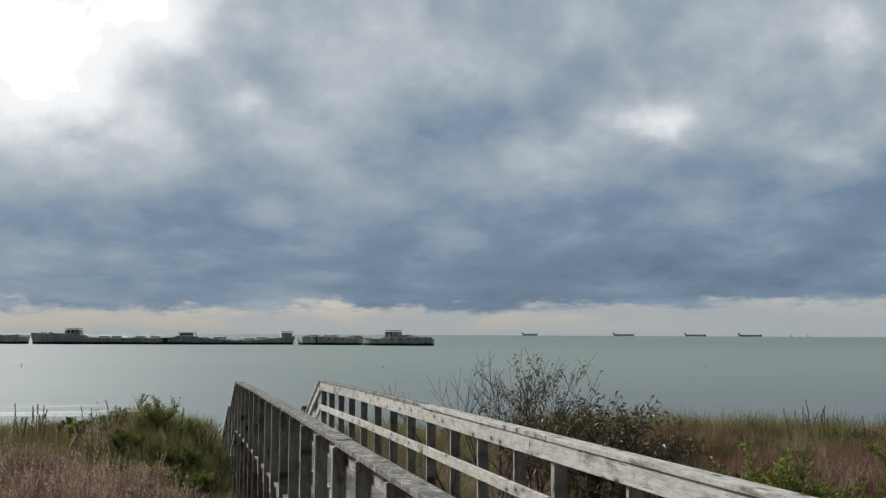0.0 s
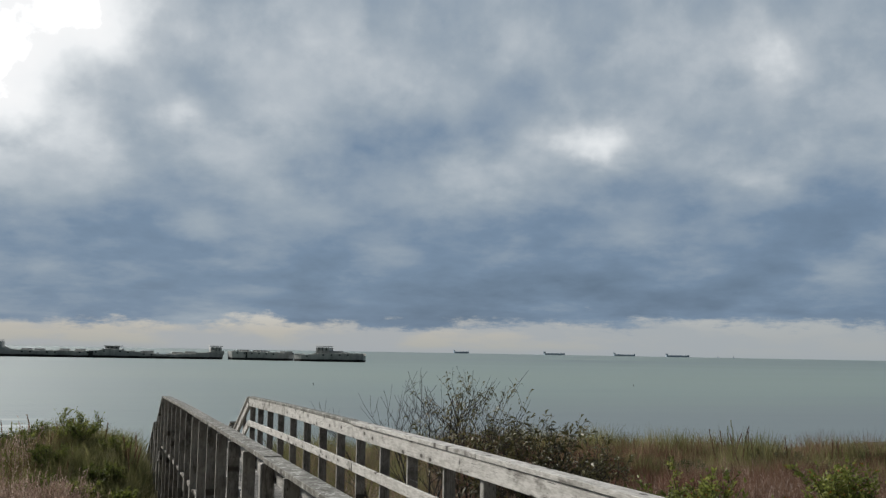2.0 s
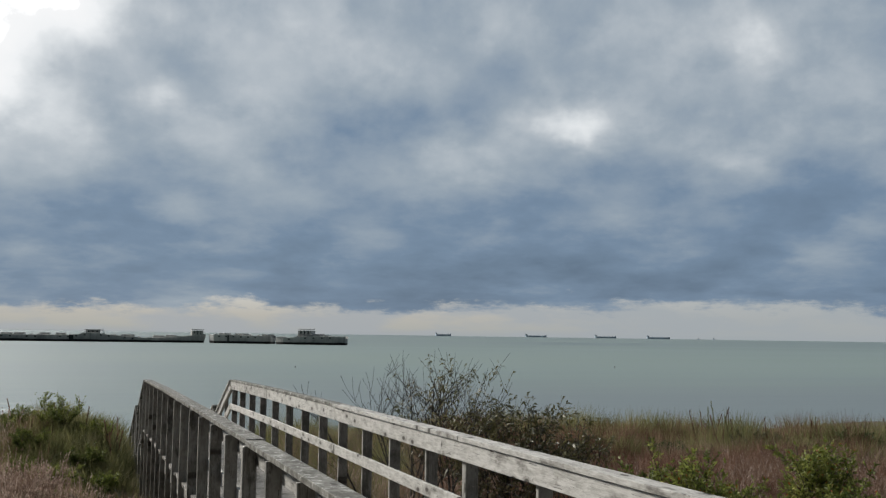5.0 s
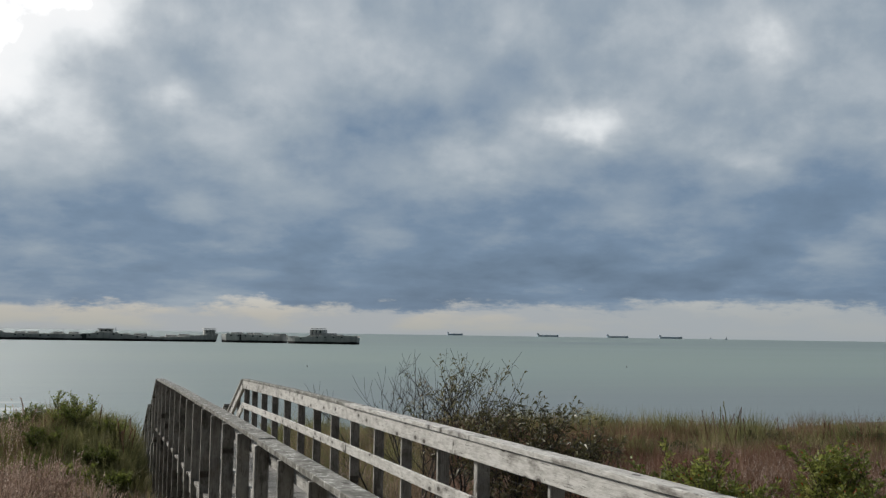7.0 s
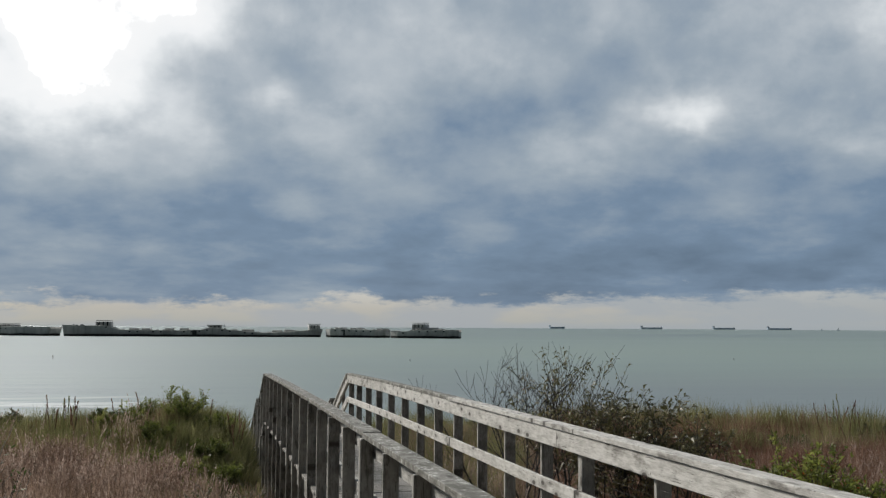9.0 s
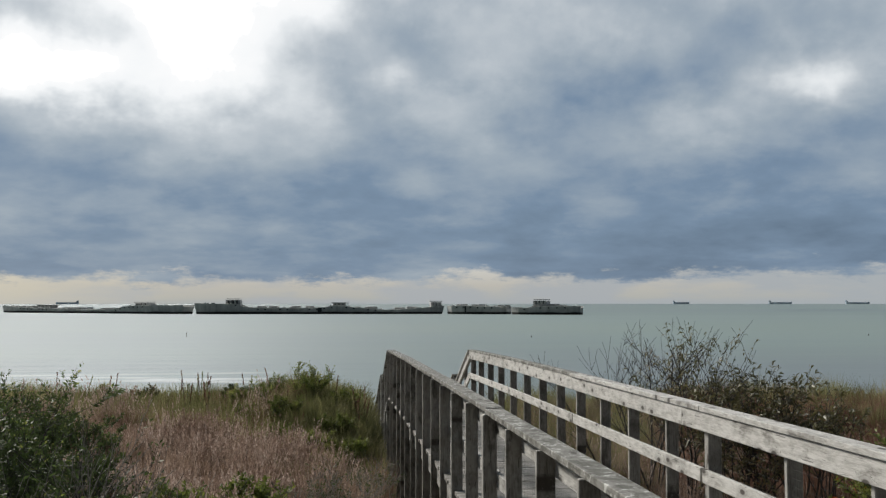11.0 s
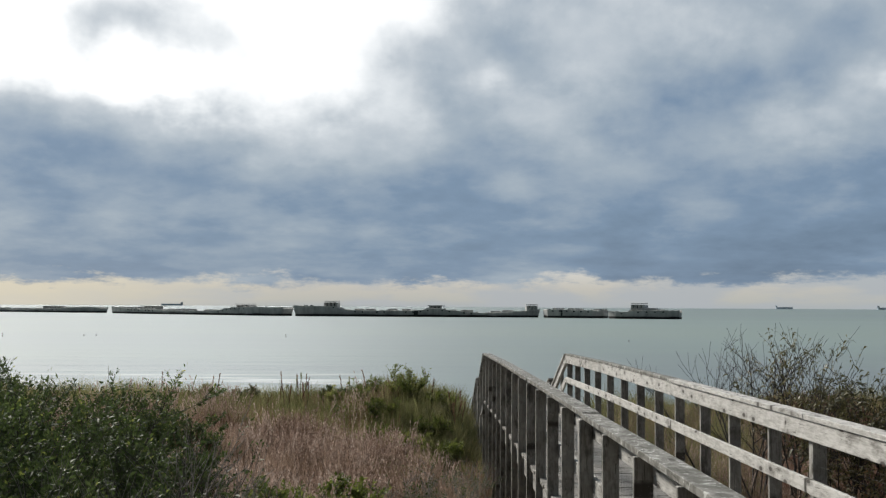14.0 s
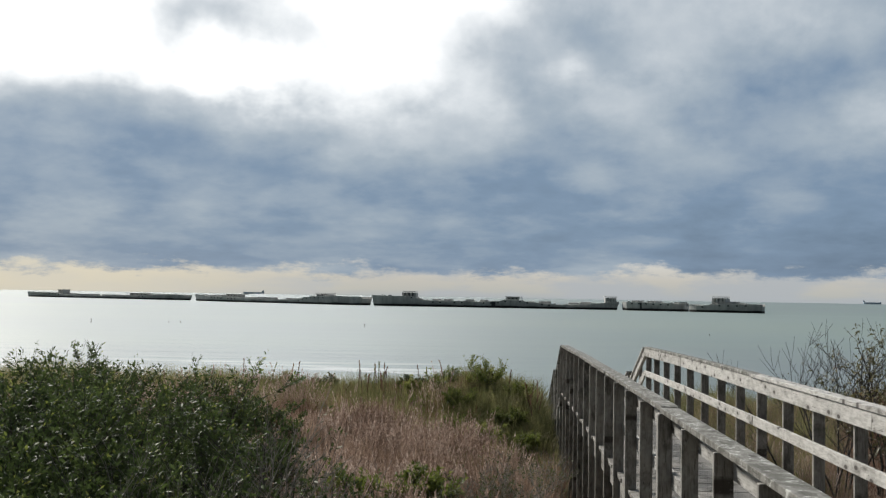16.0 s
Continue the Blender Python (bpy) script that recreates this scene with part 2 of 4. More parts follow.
# sea
sea_mat, n, sh = material("sea_water")
pos = n.add("ShaderNodeNewGeometry").outputs["Position"]
chop = n.noise(n.mapping(pos, (0.35, 0.9, 1)), 1.0, 4.0, 0.55)
swell = n.noise(n.mapping(pos, (0.012, 0.07, 1)), 1.0, 4.0, 0.6)
slick = n.noise(n.mapping(pos, (0.0016, 0.0062, 1)), 1.0, 3.0, 0.5, 0.6)
tint = n.ramp(slick, [(0.35, (0.125, 0.17, 0.175)), (0.5, (0.18, 0.23, 0.225)), (0.68, (0.25, 0.30, 0.275))])
sep_sea = n.add("ShaderNodeSeparateXYZ")
n.put(pos, sep_sea.inputs[0])
off = n.math("ADD", sep_sea.outputs[1], n.math("MULTIPLY", n.noise(n.mapping(pos, (0.03, 0.0, 1)), 1.0, 3.0), 14.0))
shore = n.math("MULTIPLY", n.smooth(off, 66.0, 92.0, 1.0, 0.0), n.smooth(sep_sea.outputs[0], -9.0, 4.0, 1.0, 0.0))
crest = n.noise(n.mapping(pos, (0.05, 0.30, 1)), 1.0, 6.0, 0.65, 0.5)
foam = n.math("MULTIPLY", n.smooth(crest, 0.50, 0.70), shore)
# greener in a middle band, blue-grey inshore, both only to the right
off_far = n.math("ADD", sep_sea.outputs[1], n.math("MULTIPLY", n.math("SUBTRACT", slick, 0.5), 260.0))
green_band = n.math("MULTIPLY", n.smooth(off_far, 95.0, 150.0), n.smooth(off_far, 250.0, 700.0, 1.0, 0.0))
tint = n.mix(n.math("MULTIPLY", n.math("MULTIPLY", green_band, 0.45), n.smooth(sep_sea.outputs[0], 0.0, 60.0)), tint, (0.23, 0.295, 0.265))
tint = n.mix(n.math("MULTIPLY", n.smooth(off_far, 70.0, 135.0, 0.5, 0.0), n.smooth(sep_sea.outputs[0], 0.0, 30.0)), tint, (0.165, 0.19, 0.215))
n.put(n.mix(foam, tint, (0.72, 0.74, 0.74)), sh.inputs["Base Color"])
n.put(n.smooth(slick, 0.3, 0.7, 0.40, 0.54), sh.inputs["Roughness"])
sh.inputs["IOR"].default_value = 1.33
h = n.math("ADD", n.math("MULTIPLY", chop, 0.06), n.math("MULTIPLY", swell, 0.5))
n.put(bump(n, n.math("ADD", h, n.math("MULTIPLY", n.math("MULTIPLY", crest, n.math("MULTIPLY", n.smooth(off, 66.0, 150.0, 1.0, 0.0), n.smooth(sep_sea.outputs[0], -12.0, 6.0, 1.0, 0.0))), 1.2)), 0.8, 0.5), sh.inputs["Normal"])

# sandy dune soil with litter
soil, n, sh = material("dune_soil")
pos = n.add("ShaderNodeNewGeometry").outputs["Position"]
big, small = n.noise(pos, 0.35, 4.0, 0.6), n.noise(pos, 9.0, 6.0, 0.7)
# tones also darkened for missing plant shade, cutting bounce onto the posts
col = n.mix(n.smooth(big, 0.4, 0.62), (0.10, 0.083, 0.058), (0.055, 0.052, 0.033))
col = n.mix(n.smooth(small, 0.42, 0.62), col, (0.165, 0.132, 0.098))
s = n.add("ShaderNodeSeparateXYZ")
n.put(pos, s.inputs[0])
col = n.mix(n.smooth(s.outputs[1], 30.0, 36.0), col, n.mix(small, (0.42, 0.37, 0.29), (0.52, 0.47, 0.38)))
n.put(col, sh.inputs["Base Color"])
sh.inputs["Roughness"].default_value = 0.95
n.put(bump(n, small, 0.7, 0.05), sh.inputs["Normal"])


def leafy(name, stops, rough=0.5, shine=0.4, through_light=0.35):
    """Leaves and blades: each island its own tone, and light shines through a little."""
    m, n, sh = material(name)
    rnd = n.add("ShaderNodeNewGeometry").outputs["Random Per Island"]
    pos = n.add("ShaderNodeNewGeometry").outputs["Position"]
    drift = n.noise(pos, 0.9, 3.0, 0.6)
    clump = n.noise(n.mapping(pos, (1, 1, 0.25)), 3.2, 2.0, 0.5)
    v = n.math("MULTIPLY_ADD", rnd, 0.34, n.math("MULTIPLY", n.smooth(drift, 0.36, 0.64), 0.33))
    v = n.math("MULTIPLY_ADD", n.smooth(clump, 0.36, 0.64), 0.33, v)
    col = n.ramp(v, stops)
    n.put(col, sh.inputs["Base Color"])
    sh.inputs["Roughness"].default_value, sh.inputs["Specular IOR Level"].default_value = rough, shine
    glow = n.add("ShaderNodeBsdfTranslucent")
    n.put(col, glow.inputs[0])
    mixed = n.add("ShaderNodeMixShader")
    mixed.inputs[0].default_value = through_light
    n.put(sh.outputs[0], mixed.inputs[1])
    n.put(glow.outputs[0], mixed.inputs[2])
    for node in m.node_tree.nodes:
        if node.bl_idname == "ShaderNodeOutputMaterial":
            n.put(mixed.outputs[0], node.inputs[0])
    return m


pink_grass = leafy("dry_bunch_grass", [(0.0, (0.08, 0.054, 0.037)), (0.35, (0.21, 0.145, 0.102)), (0.7, (0.38, 0.28, 0.21)), (1.0, (0.58, 0.46, 0.38))], 0.8, 0.15, 0.42)
plume_mat = leafy("grass_plumes", [(0.0, (0.14, 0.092, 0.068)), (0.45, (0.33, 0.24, 0.19)), (1.0, (0.66, 0.55, 0.48))], 0.9, 0.1, 0.45)
green_grass = leafy("green_dune_grass", [(0.0, (0.07, 0.074, 0.031)), (0.4, (0.172, 0.178, 0.074)), (0.75, (0.315, 0.295, 0.14)), (1.0, (0.53, 0.46, 0.29))], 0.65, 0.25, 0.44)
russet_grass = leafy("russet_weeds", [(0.0, (0.075, 0.038, 0.028)), (0.5, (0.19, 0.105, 0.075)), (1.0, (0.41, 0.28, 0.20))], 0.8, 0.15, 0.42)
bay_leaf = leafy("glossy_bay_leaf", [(0.0, (0.030, 0.046, 0.018)), (0.45, (0.060, 0.088, 0.030)), (0.8, (0.098, 0.14, 0.043)), (1.0, (0.155, 0.20, 0.07))], 0.55, 0.32, 0.38)
bright_leaf = leafy("bright_leaf", [(0.0, (0.055, 0.076, 0.02)), (0.4, (0.142, 0.178, 0.042)), (0.75, (0.255, 0.285, 0.07)), (1.0, (0.45, 0.43, 0.15))], 0.5, 0.4, 0.5)
turning_leaf = leafy("turning_leaf", [(0.0, (0.045, 0.044, 0.020)), (0.4, (0.105, 0.102, 0.042)), (0.75, (0.19, 0.17, 0.075)), (0.94, (0.30, 0.235, 0.12)), (1.0, (0.32, 0.14, 0.05))], 0.45, 0.45, 0.28)
red_leaf = leafy("red_leaf", [(0.0, (0.16, 0.03, 0.012)), (0.6, (0.35, 0.08, 0.02)), (1.0, (0.45, 0.18, 0.05))], 0.5, 0.3, 0.4)
bark = plain("grey_bark", (0.048, 0.043, 0.038), 0.9, 0.0, 0.3, 30.0)
pale_bark = plain("pale_bark", (0.22, 0.205, 0.185), 0.9, 0.0, 0.3, 30.0)


# ---------------------------------------------------------------- large structure
def mesh_from(name, verts, faces, mat, smooth=False):
    me = bpy.data.meshes.new(name)
    verts, faces = np.asarray(verts, dtype=np.float32), np.asarray(faces, dtype=np.int32)
    me.vertices.add(len(verts))
    me.vertices.foreach_set("co", verts.ravel())
    k = faces.shape[1]
    me.loops.add(faces.size)
    me.loops.foreach_set("vertex_index", faces.ravel())
    me.polygons.add(len(faces))
    me.polygons.foreach_set("loop_start", np.arange(0, faces.size, k, dtype=np.int32))
    me.update(calc_edges=True)
    me.materials.append(mat)
    if smooth:
        me.polygons.foreach_set("use_smooth", np.ones(len(faces), dtype=bool))
    return me


def group_at(name, x, y, z, label, category, group="", kind=""):
    ob = new(name)
    ob.matrix_world = pose(x, y, z)
    return tagged(ob, label, category, group, kind)


def child(name, me, parent, m, label=""):
    """A mesh as a part of a thing, at the world pose m."""
    ob = new(name, me)
    ob.parent = parent
    up = parent.matrix_basis if parent.parent is None else parent.parent.matrix_basis @ parent.matrix_basis
    ob.matrix_basis = up.inverted() @ m
    return tagged(ob, label) if label else ob


def part(name, bm, mat, parent, label=""):
    me = bpy.data.meshes.new(name)
    bm.to_mesh(me)
    bm.free()
    me.materials.append(mat)
    return child(name, me, parent, Matrix(), label)


def ground_height(x, y):
    """Dune behind the beach: a low hollow, a crest, then the beach under the sea."""
    x, y = np.asarray(x, float), np.asarray(y, float)
    z = np.interp(y, [-60, -4, 2, 9, 16, 21, 25.5, 28, 33, 41, 49, 110, 160], [3.4, 3.2, 3.05, 2.3, 2.1, 2.22, 2.36, 2.1, 1.3, 0.4, -0.1, -1.2, -4])
    lump = 0.12 * np.sin(x * 0.55 + 1.3) * np.cos(y * 0.47) + 0.07 * np.sin(x * 1.3 + y * 0.9) + 0.10 * np.sin(x * 0.21 - y * 0.13)
    z = z + lump * np.clip((36 - y) / 10, 0, 1)
    z = z + 0.5 * np.exp(-((x + 0.4) / 1.4) ** 2 - ((y - 23.5) / 2.6) ** 2)          # mound beside the ramp
    z = z + 0.22 * np.exp(-((y - 25.0) / 3.2) ** 2) * np.clip((-2.0 - x) / 2.0, 0, 1)
    z = z - 0.55 * np.exp(-((x - 1.95) / 1.1) ** 2) * np.clip((y - 5) / 6, 0, 1) * np.clip((27 - y) / 4, 0, 1)   # trough under the deck
    return z


xs = np.unique(np.r_[np.linspace(-3000, -60, 16), np.linspace(-60, -22, 26), np.linspace(-22, 30, 150), np.linspace(30, 80, 30), np.linspace(80, 3000, 16)])
ys = np.unique(np.r_[np.linspace(-3000, -40, 12), np.linspace(-40, 5, 24), np.linspace(5, 34, 90), np.linspace(34, 160, 40)])
gx, gy = np.meshgrid(xs, ys)
idx = np.arange(gx.size).reshape(gx.shape)
faces = np.stack([idx[:-1, :-1], idx[:-1, 1:], idx[1:, 1:], idx[1:, :-1]], -1).reshape(-1, 4)
ground = new("ground", mesh_from("ground", np.stack([gx, gy, ground_height(gx, gy)], -1).reshape(-1, 3), faces, soil, True))
tagged(ground, "sandy dune ground with brown plant litter", "ground", kind="structure")

bm = bmesh.new()
bmesh.ops.create_circle(bm, cap_ends=True, segments=96, radius=4900)
me = bpy.data.meshes.new("water")
bm.to_mesh(me)
bm.free()
me.materials.append(sea_mat)
tagged(new("water", me), "calm grey-green bay water with silver sheen", "water", kind="structure")


# ---------------------------------------------------------------- boardwalk
XL, XR = 1.17, 2.74


def cap_z(y):
    return float(np.interp(y, [-6, 0, 11.5, 16.6, 20.2, 22.2, 22.8, 25.2, 32], [4.36, 4.31, 4.215, 4.165, 4.10, 3.36, 3.45, 2.62, 0.75]))


board_cache = {}


def board_mesh(mat, length, width, thick):
    """A sawn board along y, its arrises worn."""
    key = (mat.name, round(length, 2), width, thick)
    if key not in board_cache:
        bm = bmesh.new()
        bmesh.ops.create_cube(bm, size=1.0, matrix=Matrix.Diagonal((thick, round(length, 2), width, 1)))
        bmesh.ops.bevel(bm, geom=list(bm.edges), offset=min(thick, width) * 0.09, segments=1, affect="EDGES")
        me = bpy.data.meshes.new("board")
        bm.to_mesh(me)
        bm.free()
        me.materials.append(mat)
        board_cache[key] = me
    return board_cache[key]


def board(name, parent, a, b, width, thick, mat, roll=0.0, label=""):
    """A board from a to b; width stands upright unless rolled 90 degrees."""
    a, b = Vector(a), Vector(b)
    d = b - a
    m = Matrix.Translation((a + b) / 2) @ d.to_track_quat("Y", "Z").to_matrix().to_4x4() @ pose(0, 0, 0, 0, roll, 0)
    return child(name, board_mesh(mat, d.length, width, thick), parent, m, label)


def post_ground(x, y):
    return float(ground_height(x, y)) - 0.35


def railing(x, side, label, cap_mat, posts):
    """side +1: posts stand on the +x face of the boards."""
    top = group_at("railing", x, 10, 3.4, label, "railing", "boardwalk railings")
    rnd = random.Random(5 + side)
    inner = x - side * 0.03
    runs = [(-2.2, 0.6), (0.6, 3.75), (3.75, 7.42), (7.42, 11.5), (11.5, 15.7), (15.7, 20.2)]
    for a, b in runs:
        za, zb = cap_z(a), cap_z(b)
        e = 0.006
        cap_w = 0.13 if a < 11 or side < 0 else 0.11
        j = [rnd.uniform(-0.006, 0.006) for _ in range(4)]
        board("cap_board", top, (x + j[0], a + e, za - 0.019 + j[2]), (x + j[1], b - e, zb - 0.019 + j[3] * 0.5), cap_w, 0.038, cap_mat if a < 11 else wood_cap, 90)
        cut = 0.45 + rnd.uniform(-0.1, 0.1)
        board("face_board", top, (inner + j[1] * 0.5, a + cut, cap_z(a + cut) - 0.11), (inner, b + cut - 0.008, cap_z(min(b + cut, 20.15)) - 0.11), 0.14, 0.038, wood) if b < 20 else \
            board("face_board", top, (inner, a + cut, cap_z(a + cut) - 0.11), (inner, b - 0.03, zb - 0.11), 0.14, 0.038, wood)
        board("mid_rail", top, (inner, a + 0.02, za - 0.502), (inner + j[3] * 0.5, b - 0.02, zb - 0.502), 0.10, 0.036, wood)
    for y in posts:
        lean = rnd.uniform(-0.004, 0.004)
        px = x + side * 0.036
        wide = 0.089 if abs(y - 7.4) < 0.3 else 0.042
        board("post", top, (px + lean, y, post_ground(px, y)), (px, y, cap_z(min(y, 20.15)) - 0.042), wide, 0.10, wood_shaded, 90)
    # handrails of the ramp, in two flights
    for a, b in ((20.22, 22.2), (22.8, 25.2), (25.2, 31.0)):
        board("ramp_rail", top, (x, a, cap_z(a) - 0.02), (x, b, cap_z(b) - 0.02), 0.15, 0.038, cap_mat, 90)
        board("ramp_face_board", top, (inner, a + 0.02, cap_z(a) - 0.116), (inner, b, cap_z(b) - 0.116), 0.152, 0.036, wood)
        board("ramp_mid_rail", top, (inner, a + 0.02, cap_z(a) - 0.52), (inner, b, cap_z(b) - 0.52), 0.135, 0.036, wood)
    for y in (21.3, 22.25, 22.85, 24.0, 25.2, 26.6, 28.0, 29.4, 30.8):
        px = x + side * 0.036
        board("ramp_post", top, (px, y, post_ground(px, y)), (px, y, cap_z(y) + 0.005), 0.06, 0.095, wood_shaded, 90)
    return top


right_rail = railing(XR, 1, "weathered pale grey timber railing with wire mesh infill", wood,
                     (-1.1, -0.05, 1.0, 2.05, 3.1, 4.1, 5.05, 6.07, 7.40, 8.32, 9.40, 10.39, 11.43, 12.44, 13.5, 14.6, 15.72, 16.85, 17.97, 19.1, 20.15))
left_rail = railing(XL, -1, "grey timber railing with lichen-flecked flat cap", wood_cap, [-1.28 + 0.965 * k + 0.02 * math.sin(k * 2.3) for k in range(23)])


def wire_screen(x, y0, y1, parent):
    """Welded wire between rail and deck: upright and lengthwise wires."""
    verts, faces = [], []

    def bar(a, b, r):
        a, b = np.array(a), np.array(b)
        d = (b - a) / np.linalg.norm(b - a)
        u = np.cross(d, (1.0, 0, 0))
        u /= np.linalg.norm(u)
        v = np.cross(d, u)
        k = len(verts)
        for q in (a, b):
            for s, c in ((1, 0), (-0.5, 0.87), (-0.5, -0.87)):
                verts.append(q + r * (s * u + c * v))
        for i in range(3):
            faces.append((k + i, k + (i + 1) % 3, k + 3 + (i + 1) % 3, k + 3 + i))

    y = y0
    while y < y1:
        bar((x, y, cap_z(y) - 0.86), (x, y, cap_z(y) - 0.20), 0.0005)
        y += 0.0508
    for k in range(14):
        y = y0
        while y < y1 - 0.1:
            e = min(y + 2.0, y1)
            bar((x, y, cap_z(y) - 0.86 + k * 0.0508), (x, e, cap_z(e) - 0.86 + k * 0.0508), 0.0005)
            y += 2.0
    child("wire_mesh", mesh_from("wire_mesh", verts, faces, wire_metal), parent, Matrix(), "thin galvanised wire mesh")


wire_screen(XR + 0.002, 3.0, 20.1, right_rail)
wire_screen(XL - 0.002, 3.0, 20.1, left_rail)

deck = group_at("deck", 1.95, 10, 3.3, "weathered grey plank boardwalk deck on timber joists", "boardwalk", kind="structure")


def deck_z(y):
    return cap_z(y if y < 20.2 else y + 0.0) - 0.90


for x in (XL - 0.005, 1.95, XR + 0.005):
    for a, b in ((-2.2, 5.0), (5.0, 11.5), (11.5, 16.6), (16.6, 20.2), (20.2, 22.2), (22.8, 25.2), (25.2, 31.0)):
        board("joist", deck, (x, a, deck_z(a) - 0.145), (x, b, deck_z(b) - 0.145), 0.20, 0.04, wood_shaded)


# ---------------------------------------------------------------- sunken concrete ships
def hulk(a, b, beam, profile, houses, label, low=1.0):
    """A half-sunk hull from a to b on the water. profile: (share of the length, height of the side) from bow to stern;
    houses: (from, to, bottom, top, roof overhang, depth share)."""
    a, b = Vector((*a, 0)), Vector((*b, 0))
    along = (b - a).normalized()
    side = Vector((along.y, -along.x, 0))
    length = (b - a).length
    if side.y > 0:
        side = -side
    top = group_at("sunken_ship", *((a + b) / 2), label, "ship", "breakwater of sunken ships")
    rnd = random.Random(int(length * 10))
    bm = bmesh.new()
    rows = []
    profile = [(f, h * low) for f, h in profile]
    houses = [(f0, f1, z0 * low, z1 * low, roof, kind) for f0, f1, z0, z1, roof, kind in houses]
    shares = np.array([p[0] for p in profile])
    heights = np.array([p[1] for p in profile])
    steps = sorted(set(list(shares) + list(np.linspace(0, 1, 46))))
    for f in steps:
        hh = float(np.interp(f, shares, heights))
        hh += rnd.uniform(-0.12, 0.10) if 0.02 < f < 0.98 else 0
        taper = min(1.0, 0.25 + 5.5 * min(f, 1 - f)) ** 0.6
        w = beam / 2 * taper
        rake = (0.012 if f < 0.01 else -0.012 if f > 0.99 else 0) * length
        c = a + along * (f * length)
        lo = c + along * rake
        ring = [lo + side * w * 0.93 + Vector((0, 0, -1.5)), c + side * w + Vector((0, 0, hh)), c + side * (w - 0.5) + Vector((0, 0, hh + 0.05)),
                c + side * (w - 0.55) + Vector((0, 0, hh - 0.9)), c - side * (w - 0.55) + Vector((0, 0, hh - 0.9)),
                c - side * (w - 0.5) + Vector((0, 0, hh)), c - side * w + Vector((0, 0, hh)), lo - side * w * 0.93 + Vector((0, 0, -1.5))]
        rows.append([bm.verts.new(v) for v in ring])
    for r, s in zip(rows, rows[1:]):
        for i in range(7):
            bm.faces.new((r[i], r[i + 1], s[i + 1], s[i]))
    bm.faces.new(rows[0])
    bm.faces.new(rows[-1][::-1])
    bmesh.ops.recalc_face_normals(bm, faces=bm.faces)
    part("hull", bm, concrete, top)

    def block(f0, f1, z0, z1, w0, w1, name, mat, parent, label=""):
        bm = bmesh.new()
        c0, c1 = a + along * f0 * length, a + along * f1 * length
        vs = []
        for z in (z0, z1):
            for p, w in ((c0, w0), (c1, w0), (c1, w1), (c0, w1)):
                vs.append(bm.verts.new(p + side * w + Vector((0, 0, z + rnd.uniform(-0.04, 0.04)))))
        for q in ((0, 1, 2, 3), (4, 5, 6, 7), (0, 1, 5, 4), (1, 2, 6, 5), (2, 3, 7, 6), (3, 0, 4, 7)):
            bm.faces.new([vs[i] for i in q])
        bmesh.ops.recalc_face_normals(bm, faces=bm.faces)
        bmesh.ops.bevel(bm, geom=list(bm.edges), offset=0.06, segments=1, affect="EDGES")
        return part(name, bm, mat, parent, label)

    for f0, f1, z0, z1, roof, kind in houses:
        name = {"h": "deckhouse", "c": "hatch_coaming", "d": "dark_breach", "o": "bridge_house"}[kind]
        wide = {"h": 0.32, "c": 0.28, "d": 0.52, "o": 0.3}[kind] * beam * (1.0 if low == 1.0 or kind == "d" else 0.5)
        if kind == "d":
            block(f0, f1, z0, z1, beam * 0.495, beam * 0.52, name, opening_shade, top, "dark plate with painted shade for a breach in the hull side")
            continue
        if kind == "o":
            # an open bridge on piers under a roof slab
            n_p = 4
            for i in range(n_p):
                q = f0 + (f1 - f0) * i / (n_p - 1)
                block(q - 0.5 / length, q + 0.5 / length, z0 - 0.9, z1 - 0.35, -wide, wide, "pier", concrete, top)
            block(f0 + 0.15 * (f1 - f0), f1 - 0.15 * (f1 - f0), z0 - 0.9, z1 - 0.3, -wide * 0.6, wide * 0.6, name, opening_shade, top, "dark block with painted shade for the open bridge interior")
        else:
            house = block(f0, f1, z0 - 0.9, z1, -wide, wide, name, concrete, top)
            if kind == "h" and (f1 - f0) * length > 3:
                for i in range(3):
                    q = f0 + (f1 - f0) * (0.2 + 0.3 * i)
                    block(q - 0.35 / length, q + 0.35 / length, z0 + 0.5 * (z1 - z0), z0 + 0.85 * (z1 - z0), wide, wide + 0.06, "porthole", opening_shade, house, "dark plate with painted shade for an empty porthole")
        if roof:
            block(f0 - roof / length, f1 + roof / length, z1, z1 + 0.3, -wide - 0.6, wide + 0.6, "roof_slab", concrete, top)
    # dark plates for the shade in drain openings below the rail
    count = int(length / 4.5)
    for i in range(count):
        f = 0.15 + 0.7 * (i + 0.5) / count
        hh = float(np.interp(f, shares, heights))
        if hh > 2.2 and rnd.random() < 0.8:
            block(f, f + 0.8 / length, hh - 0.95, hh - 0.4, beam * 0.485, beam * 0.506, "scupper", opening_shade, top, "dark plate with painted shade for a drain opening")
    # stanchions and broken deck gear along the rail
    for _ in range(int(length / 3)):
        f = rnd.uniform(0.04, 0.96)
        hh = float(np.interp(f, shares, heights))
        if hh > 1.5:
            block(f, f + rnd.uniform(0.4, 1.1) / length, hh - 0.2, hh + rnd.uniform(0.25, 0.55), beam * 0.36, beam * 0.42, "bollard", concrete, top)
    return top


def bearing(deg, dist):
    return (dist * math.sin(radians(deg)), dist * math.cos(radians(deg)))


